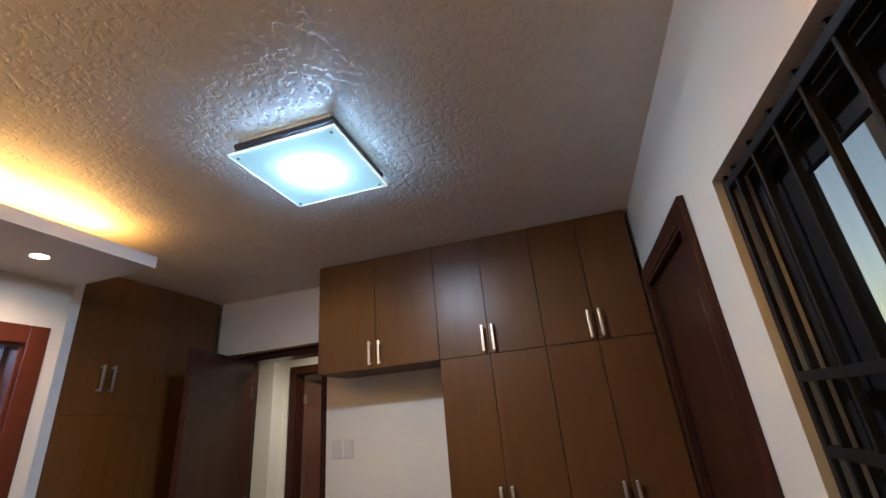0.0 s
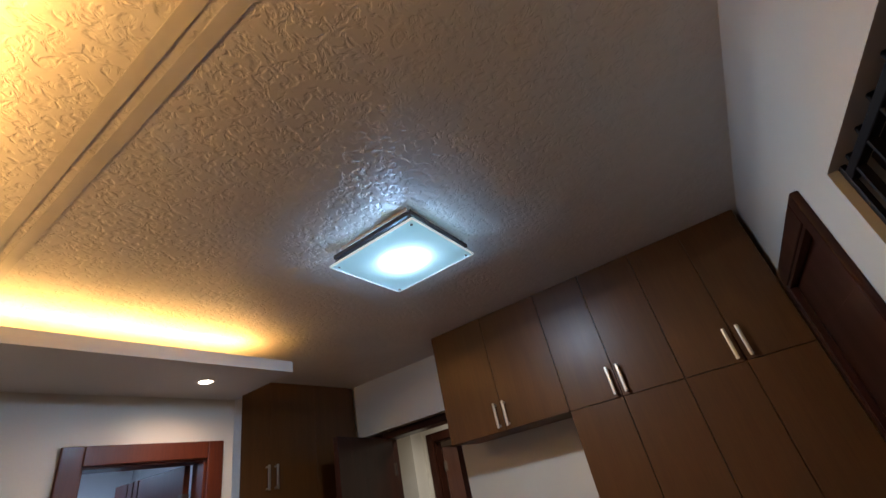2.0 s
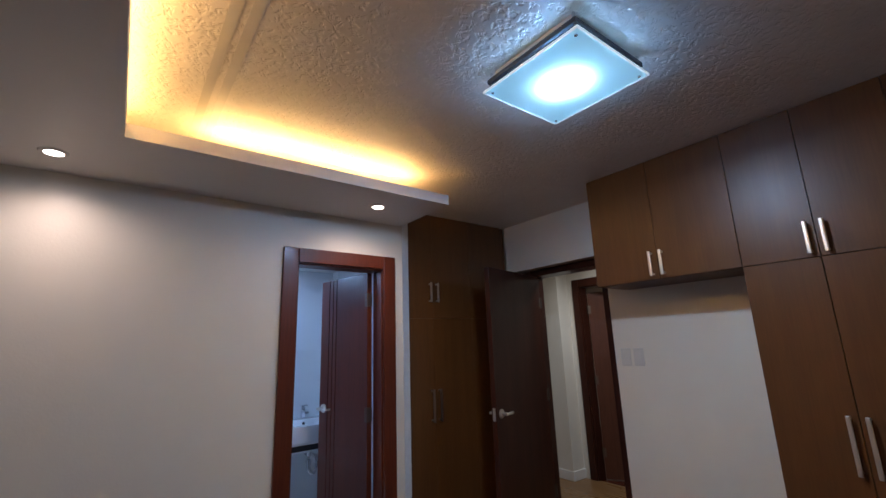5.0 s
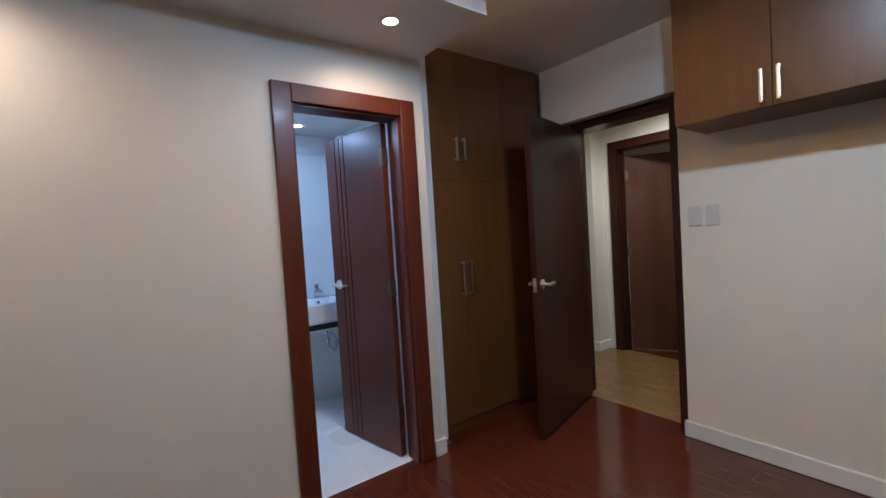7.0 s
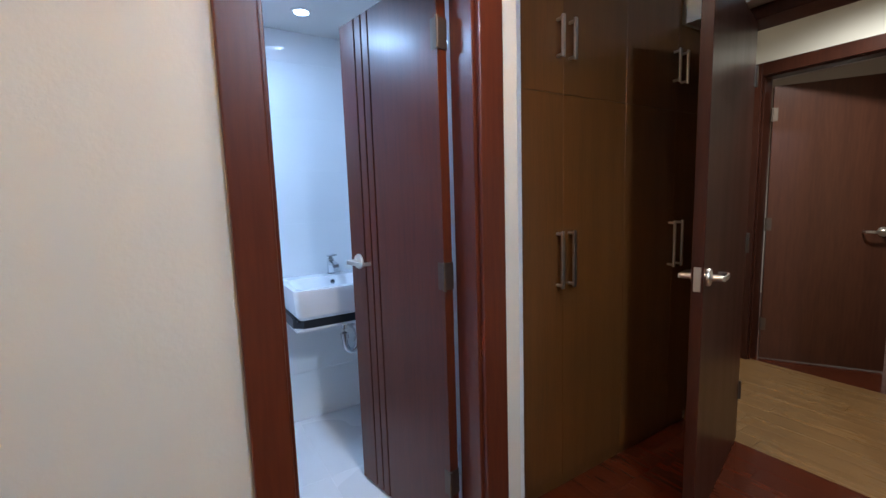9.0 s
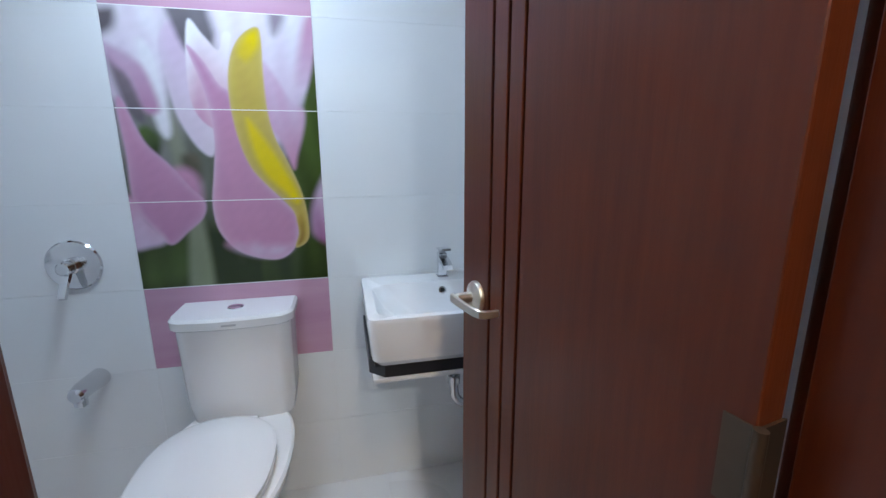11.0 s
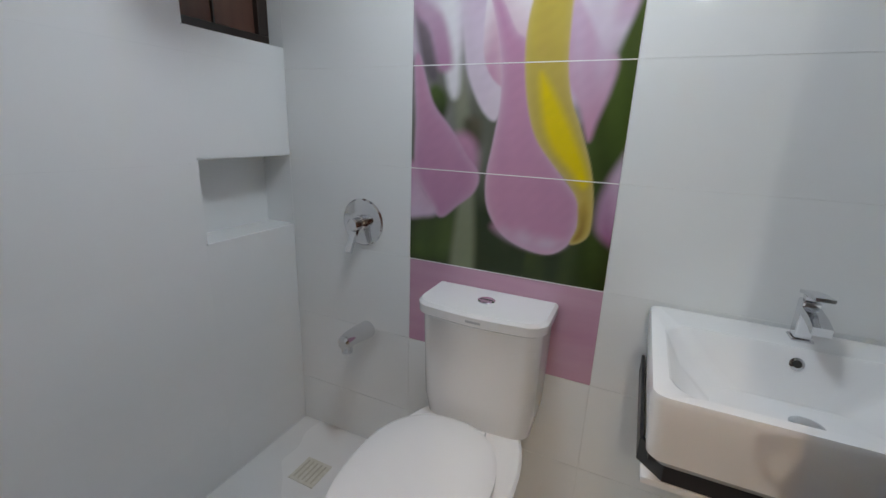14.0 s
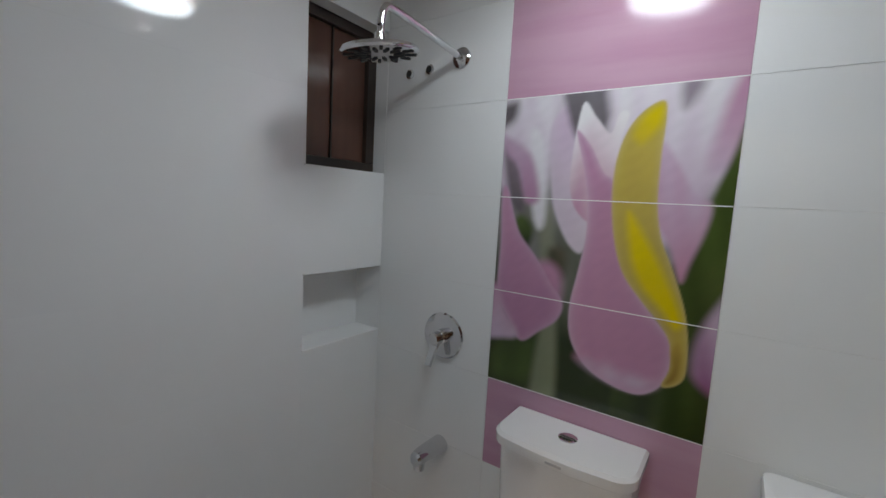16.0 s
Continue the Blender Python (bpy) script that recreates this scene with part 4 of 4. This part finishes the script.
for y, z in ((-0.92, 1.93), (-1.01, 1.925)):
    pc = thing("pipe_cap", (0, y, z), "small chrome capped pipe outlet in the tiles", "pipe cap", "pipe caps")
    part("ring", lathe(bmesh.new(), [(0.017, 0), (0.017, 0.006), (0.012, 0.009)], Matrix.Translation((0, y, z)) @ AX), CHROME, pc)
    part("plug", lathe(bmesh.new(), [(0.010, 0.0092), (0.010, 0.0105)], Matrix.Translation((0, y, z)) @ AX), RUBBER, pc, "dark centre")

va = thing("shower_valve", (0, -0.80, 1.0), "round chrome shower valve with a single lever", "valve")
part("plate", lathe(bmesh.new(), [(0.082, 0), (0.083, 0.004), (0.078, 0.009), (0.04, 0.012)], Matrix.Translation((0, -0.80, 1.0)) @ AX, 48), CHROME, va)
bm = lathe(bmesh.new(), [(0.027, 0.01), (0.027, 0.03), (0.022, 0.034), (0.022, 0.062), (0.018, 0.066)], Matrix.Translation((0, -0.80, 1.0)) @ AX)
part("hub", bm, CHROME, va)
bm = loft(bmesh.new(), [[(x - 0.006, y - 0.012 * s, z - 0.004), (x - 0.006, y + 0.012 * s, z - 0.004), (x + 0.006, y + 0.012 * s, z + 0.004), (x + 0.006, y - 0.012 * s, z + 0.004)] for x, y, z, s in ((0.045, -0.80, 0.985, 1.0), (0.06, -0.805, 0.95, 0.9), (0.075, -0.81, 0.905, 0.8))])
part("lever", bm, CHROME, va)
sp = thing("bath_spout", (0, -0.79, 0.6), "chrome tub spout low on the tiled wall", "spout")
bm = loft(bmesh.new(), [[(x, -0.79 + r * math.cos(a), z + r * math.sin(a)) for a in [2 * math.pi * k / 20 for k in range(20)]] for x, z, r in ((0.0, 0.592, 0.034), (0.01, 0.592, 0.034), (0.06, 0.598, 0.031), (0.11, 0.602, 0.028), (0.14, 0.598, 0.025), (0.148, 0.596, 0.017))])
cyl(bm, (0.122, -0.79, 0.59), (0.122, -0.79, 0.557), 0.021, 0.019)
part("body", bm, CHROME, sp)

# ---- floral mural on the middle tiles ----
mu = thing("mural", (0, -0.3, 0.9), "printed tile picture of pink tulips with a yellow petal", "tile picture")


NU, NV = 150, 228                       # colour samples across and up the picture
PL, PR = -0.612, 0.007                  # sides of the picture column
PU, PV = np.meshgrid(np.linspace(0, 0.6, NU), np.linspace(0, 0.9, NV))
PICTURE = np.zeros((NV, NU, 3))
prng = np.random.RandomState(4)


def soft_noise(fu, fv, seed):
    """Smooth noise between 0 and 1, about fu waves across and fv up a metre."""
    g, out = np.random.RandomState(seed), np.zeros((NV, NU))
    for k in range(9):
        out += np.sin(6.283 * (g.uniform(-fu, fu) * PU + g.uniform(-fv, fv) * PV) + g.uniform(0, 6.3))
    return np.clip(0.5 + out / 7, 0, 1)


def paint(pts, low, high, blur=0.02, rim=None, rim_width=0.02, streak=0.35, seed=1, lean=0.0, dx=0.0):
    """Lay one soft-edged printed shape over the picture. pts: (across, up) fractions on its closed outline."""
    n, line = len(pts), []
    for i in range(n):
        p0, p1, p2, p3 = (np.array(pts[(i + k) % n]) for k in (-1, 0, 1, 2))
        for k in range(6):
            s = k / 6
            line.append(0.5 * (2 * p1 + (p2 - p0) * s + (2 * p0 - 5 * p1 + 4 * p2 - p3) * s * s + (3 * p1 - p0 - 3 * p2 + p3) * s ** 3))
    line = (np.array(line) + (dx, 0)) * (0.6, 0.9)
    dist, inside = np.full(PU.shape, 9.0), np.zeros(PU.shape, bool)
    for a, b in zip(line, np.roll(line, -1, axis=0)):
        d = b - a
        s = np.clip(((PU - a[0]) * d[0] + (PV - a[1]) * d[1]) / max(d @ d, 1e-12), 0, 1)
        dist = np.minimum(dist, np.hypot(PU - a[0] - s * d[0], PV - a[1] - s * d[1]))
        if a[1] != b[1]:
            inside ^= ((a[1] > PV) != (b[1] > PV)) & (PU < a[0] + (PV - a[1]) / (b[1] - a[1]) * d[0])
    sd = np.where(inside, dist, -dist)
    cover = np.clip(0.5 + sd / blur, 0, 1)
    cover = (cover * cover * (3 - 2 * cover))[..., None]
    lo, hi = line.min(axis=0), line.max(axis=0)
    t = (PV - lo[1]) / (hi[1] - lo[1]) + lean * ((PU - lo[0]) / (hi[0] - lo[0]) - 0.5) + streak * (soft_noise(16, 3, seed) - 0.5)
    t = np.clip(t, 0, 1)[..., None]
    col = np.array(low) * (1 - t) + np.array(high) * t
    if rim is not None:
        w = np.exp(-np.maximum(sd, 0) / rim_width)[..., None]
        col = col * (1 - 0.8 * w) + np.array(rim) * 0.8 * w
    PICTURE[:] = PICTURE * (1 - cover) + col * cover


PINK, MAUVE, DEEP = (0.60, 0.26, 0.385), (0.50, 0.21, 0.34), (0.36, 0.13, 0.25)
PALE, WHITISH, GREY = (0.62, 0.45, 0.58), (0.74, 0.71, 0.74), (0.13, 0.11, 0.12)
LEAFY, DARK, STEMMY = (0.07, 0.12, 0.03), (0.022, 0.035, 0.012), (0.20, 0.23, 0.14)
YEL, GOLDEN, BROWN = (0.76, 0.54, 0.01), (0.52, 0.34, 0.08), (0.30, 0.16, 0.04)
# backdrop: dark green below, pale blurred flowers above
up = np.clip(PV / 0.9 * 1.25 - 0.18 + 0.3 * (soft_noise(7, 5, 9) - 0.5), 0, 1)[..., None]
PICTURE[:] = np.array(DARK) * (1 - up) ** 2 + np.array((0.09, 0.11, 0.06)) * 2 * up * (1 - up) + np.array((0.58, 0.50, 0.56)) * up ** 2
paint([(0.0, 0.02), (0.3, 0.06), (0.3, 0.26), (0.1, 0.24), (0.0, 0.2)], LEAFY, DARK, 0.09, seed=2)
paint([(0.24, -0.05), (0.36, -0.05), (0.35, 0.25), (0.28, 0.62), (0.22, 0.62), (0.27, 0.3)], STEMMY, (0.24, 0.24, 0.18), 0.035, seed=3)
paint([(-0.05, 0.74), (0.12, 0.68), (0.24, 0.72), (0.27, 0.9), (0.24, 1.05), (-0.05, 1.05)], PALE, WHITISH, 0.05, seed=4)
paint([(0.0, 0.84), (0.06, 0.83), (0.14, 0.70), (0.13, 0.62), (0.07, 0.64), (0.03, 0.72)], GREY, (0.26, 0.18, 0.22), 0.035, seed=5)
paint([(-0.05, 0.97), (0.06, 0.99), (0.05, 0.93), (-0.05, 0.9)], GREY, GREY, 0.04, seed=6)
paint([(0.14, 0.88), (0.19, 0.60), (0.25, 0.60), (0.22, 0.85)], WHITISH, WHITISH, 0.03, seed=6)
paint([(-0.01, 0.88), (0.04, 0.87), (0.11, 0.84), (0.17, 0.79), (0.21, 0.67), (0.14, 0.66), (0.09, 0.77), (0.02, 0.82)], MAUVE, (0.56, 0.38, 0.50), 0.03, seed=25)
paint([(0.24, 0.87), (0.26, 0.93), (0.31, 0.97), (0.37, 0.98), (0.39, 0.89), (0.41, 0.79), (0.46, 0.67), (0.46, 0.55), (0.43, 0.5), (0.36, 0.54), (0.29, 0.64), (0.26, 0.75)], (0.66, 0.54, 0.62), PALE, 0.014, rim=(0.66, 0.56, 0.64), rim_width=0.012, seed=7)
paint([(0.31, 1.05), (0.33, 0.92), (0.40, 0.84), (0.48, 0.87), (0.58, 1.05)], GREY, (0.2, 0.18, 0.2), 0.03, seed=8)
paint([(0.60, 0.60), (0.78, 0.55), (0.94, 0.72), (1.05, 0.85), (1.05, 1.05), (0.54, 1.05), (0.52, 0.9)], PALE, WHITISH, 0.04, seed=9)
paint([(0.80, 0.93), (0.86, 0.99), (0.83, 1.03), (0.78, 1.0)], (0.3, 0.24, 0.28), (0.3, 0.24, 0.28), 0.04, seed=9)
paint([(0.90, 0.78), (0.98, 0.76), (1.06, 0.84), (1.06, 1.02), (0.97, 1.0)], PALE, PINK, 0.04, seed=10)
paint([(0.66, -0.05), (1.05, -0.05), (1.05, 0.90), (0.97, 0.78), (0.88, 0.58), (0.78, 0.44), (0.66, 0.2)], DARK, LEAFY, 0.022, seed=11)
paint([(0.94, 0.18), (1.06, 0.16), (1.06, 0.45), (0.98, 0.38), (0.93, 0.28)], DEEP, PALE, 0.035, seed=12)
paint([(0.73, 0.84), (0.79, 0.79), (0.87, 0.7), (0.93, 0.67), (0.92, 0.6), (0.88, 0.51), (0.85, 0.45), (0.79, 0.56), (0.69, 0.66), (0.69, 0.78)], PINK, PALE, 0.022, seed=13, lean=0.5)
paint([(0.05, 0.55), (0.12, 0.61), (0.19, 0.57), (0.17, 0.50), (0.1, 0.51)], DARK, LEAFY, 0.03, seed=14)
paint([(0.28, 0.50), (0.36, 0.50), (0.37, 0.42), (0.30, 0.40)], DARK, (0.10, 0.08, 0.05), 0.04, seed=14)
paint([(0.20, 0.43), (0.28, 0.46), (0.35, 0.42), (0.35, 0.33), (0.27, 0.32)], MAUVE, PINK, 0.045, seed=15)
paint([(0.01, 0.68), (0.04, 0.7), (0.09, 0.6), (0.13, 0.54), (0.22, 0.47), (0.3, 0.39), (0.37, 0.33), (0.35, 0.27), (0.27, 0.22), (0.17, 0.17), (0.09, 0.24), (0.02, 0.33), (0.02, 0.51)], MAUVE, (0.62, 0.27, 0.40), 0.012, rim=(0.62, 0.36, 0.50), rim_width=0.012, seed=16)
paint([(-0.06, 0.36), (0.02, 0.35), (0.07, 0.27), (0.15, 0.19), (0.08, 0.165), (-0.06, 0.17)], PALE, PINK, 0.028, seed=17)
paint([(0.36, 0.70), (0.385, 0.96), (0.455, 0.92), (0.52, 0.872), (0.55, 0.93), (0.59, 0.925), (0.565, 0.846), (0.555, 0.70), (0.47, 0.60)], PINK, (0.80, 0.78, 0.79), 0.008, seed=18)
paint([(0.37, 0.885), (0.44, 0.837), (0.505, 0.758), (0.58, 0.70), (0.66, 0.458), (0.73, 0.37), (0.80, 0.315), (0.85, 0.27), (0.85, 0.19), (0.815, 0.128), (0.735, 0.092), (0.62, 0.10), (0.505, 0.138), (0.424, 0.217), (0.405, 0.318), (0.43, 0.438), (0.452, 0.554), (0.445, 0.666), (0.412, 0.778)], PINK, MAUVE, 0.007, rim=(0.66, 0.44, 0.56), rim_width=0.010, streak=0.4, seed=19, lean=0.6)
paint([(0.46, 0.16), (0.60, 0.115), (0.74, 0.11), (0.81, 0.15), (0.70, 0.155), (0.56, 0.18)], PALE, PINK, 0.05, seed=24)
paint([(0.722, 0.956), (0.65, 0.934), (0.59, 0.879), (0.555, 0.793), (0.55, 0.686), (0.575, 0.561), (0.625, 0.457), (0.712, 0.379), (0.793, 0.321), (0.838, 0.27), (0.85, 0.196), (0.826, 0.138), (0.88, 0.15), (0.91, 0.19), (0.904, 0.29), (0.874, 0.384), (0.814, 0.492), (0.765, 0.572), (0.737, 0.671), (0.732, 0.804), (0.736, 0.903)], GOLDEN, (0.56, 0.40, 0.08), 0.006, rim=(0.62, 0.46, 0.22), rim_width=0.006, seed=20)
paint([(0.717, 0.945), (0.663, 0.925), (0.615, 0.869), (0.65, 0.838), (0.70, 0.872), (0.722, 0.9)], (0.66, 0.46, 0.03), YEL, 0.03, streak=0.55, seed=21)
paint([(0.625, 0.64), (0.65, 0.513), (0.708, 0.422), (0.788, 0.363), (0.852, 0.315), (0.869, 0.35), (0.798, 0.457), (0.705, 0.569)], YEL, YEL, 0.03, streak=0.55, seed=22)
paint([(0.848, 0.25), (0.857, 0.197), (0.84, 0.148), (0.876, 0.169), (0.888, 0.23), (0.872, 0.275)], BROWN, GOLDEN, 0.016, seed=23)
PICTURE[:] = np.clip(PICTURE * (0.98 + 0.04 * soft_noise(30, 30, 31))[..., None], 0, 1)

PRINT = bpy.data.materials.new("printed_glazed_tile")
PRINT.use_nodes = True
nt = PRINT.node_tree
at = nt.nodes.new("ShaderNodeAttribute")
at.attribute_name = "print"
nt.links.new(at.outputs["Color"], nt.nodes["Principled BSDF"].inputs["Base Color"])
nt.nodes["Principled BSDF"].inputs["Roughness"].default_value = 0.1
for k in range(3):
    v0, v1 = k * NV // 3, min((k + 1) * NV // 3 + 1, NV)
    sub = PICTURE[v0:v1]
    rows_n = sub.shape[0]
    zs, ysx = np.linspace(0.9 + 0.3 * k + 0.0009, 1.2 + 0.3 * k - 0.0009, rows_n), np.linspace(PL + 0.0009, PR - 0.0009, NU)
    gy, gz = np.meshgrid(ysx, zs)
    co = np.stack([np.full(gy.shape, 0.0012), gy + 0.3, gz - 0.9], axis=-1).reshape(-1, 3)
    idx = np.arange(rows_n * NU).reshape(rows_n, NU)
    quads = np.stack([idx[:-1, :-1], idx[:-1, 1:], idx[1:, 1:], idx[1:, :-1]], axis=-1).reshape(-1, 4)
    me = bpy.data.meshes.new("printed_tile")
    me.from_pydata(co.tolist(), [], quads.tolist())
    ca = me.color_attributes.new("print", "FLOAT_COLOR", "POINT")
    ca.data.foreach_set("color", np.concatenate([sub.reshape(-1, 3), np.ones((rows_n * NU, 1))], axis=1).astype(np.float32).ravel())
    me.materials.append(PRINT)
    tl = new("printed_tile", me)
    tl.parent = mu
    BASE[tl.name] = BASE[mu.name]
for z in (0.9, 1.2, 1.5, 1.8):
    part("grout_line", B(0.0, 0.0017, PL, PR, z - 0.0014, z + 0.0014), GROUT, mu, "thin white grout line")

# ---- tiles and planks ----
TILE_MESH = {}


def tile_on(owner, axis, u0, u1, z0, z1, mat, face, out):
    """One wall tile; axis 'x': lies in plane x=face along y, facing out (+1 or -1)."""
    key = (axis, out, round(u1 - u0, 3), round(z1 - z0, 3), mat.name)
    if key not in TILE_MESH:
        g = 0.0006
        if axis == "x":
            bm = B(-0.012 if out > 0 else 0, 0 if out > 0 else 0.012, g, u1 - u0 - g, g, z1 - z0 - g, bevel=0.0006, seg=1)
        else:
            g = 0.00005
            bm = B(g, u1 - u0 - g, -0.012 if out > 0 else 0, 0 if out > 0 else 0.012, g, z1 - z0 - g, seg=1)
        TILE_MESH[key] = mesh_of("tile", bm, mat)
    ob = new("tile", TILE_MESH[key])
    ob.location = (face, u0, z0) if axis == "x" else (u0, face, z0)
    ob.parent = owner


own = {o.name: o for o in scene.objects}
rows = [0.0, 0.3, 0.6, 0.9, 1.2, 1.5, 1.8, 2.1, BCEIL]
for a, b in zip(rows, rows[1:]):
    for u0, u1 in ((BY0, PL), (PL, PR), (PR, 0.6), (0.6, BY1)):
        pink = u0 == PL and (abs(a - 0.6) < 0.01 or a >= 1.79)
        tile_on(own["wall_bath_west"], "x", u0, u1, a, b, PINK_TILE if pink else TILE, BX0, 1)
    for u0, u1 in ((0.13, 0.73), (0.73, BX1)):
        tile_on(own["wall_bath_north"], "y", u0, u1, a, b, TILE, BY1, -1)
    for u0, u1 in ((WNX + 0.006, BX1),):
        tile_on(own["wall_bath_south"], "y", u0, u1, a, b, TILE, BY0, 1)
for a, b in ((0.0, 0.3), (0.3, 0.6), (0.6, NZ0 - 0.004), (NZ1 + 0.004, 1.5), (1.5, WNZ0 - 0.004), (WNZ1 + 0.004, BCEIL)):
    tile_on(own["wall_bath_south"], "y", BX0, WNX + 0.006, a, b, TILE, BY0, 1)
for a, b in zip(rows, rows[1:]):
    for u0, u1 in ((BY0, -0.22), (0.6, BY1)):
        tile_on(wall_west, "x", u0, u1, a, b, TILE, BX1 - 0.0125, -1)
bf = solid("floor_bath", B(-0.15, WX - 0.06, -1.3, BY1 + 0.08, -0.1, -0.0015), GROUT, "white tiled bathroom floor", "floor")
fm_ = mesh_of("tile", B(0.0008, 0.7592, 0.0008, 0.5992, -0.012, 0, bevel=0.0006, seg=1), FLOOR_TILE)
for i in range(2):
    for j in range(3):
        ob = new("tile", fm_)
        ob.parent, ob.location = bf, (-0.14 + 0.76 * i, -1.0 + 0.6 * j, 0)
solid("door_threshold", B(WX - 0.06, WX + 0.0, -0.108, 0.488, -0.1, 0.004, bevel=0.002), RED_WOOD, "red-brown wooden threshold of the bathroom", "threshold")
plank_floor("floor", WX, EX + 0.15, SY, NY + 0.14, 0.12, 0.9, FLOOR_WOOD, "dark red glossy wooden plank floor")
plank_floor("floor_wardrobe", WX - 0.25, WX, 0.66, NY + 0.14, 0.12, 0.9, FLOOR_WOOD, "dark red glossy wooden plank floor")
plank_floor("floor_hall", HX0, HX1, NY + 0.14, HY1 + 0.03, 0.12, 0.9, HALL_WOOD, "light oak hallway floor")
plank_floor("floor_far_room", HX0 - 0.12, HX1, HY1 + 0.03, 5.9, 0.12, 0.9, FLOOR_WOOD, "dark red wooden floor of the far room")
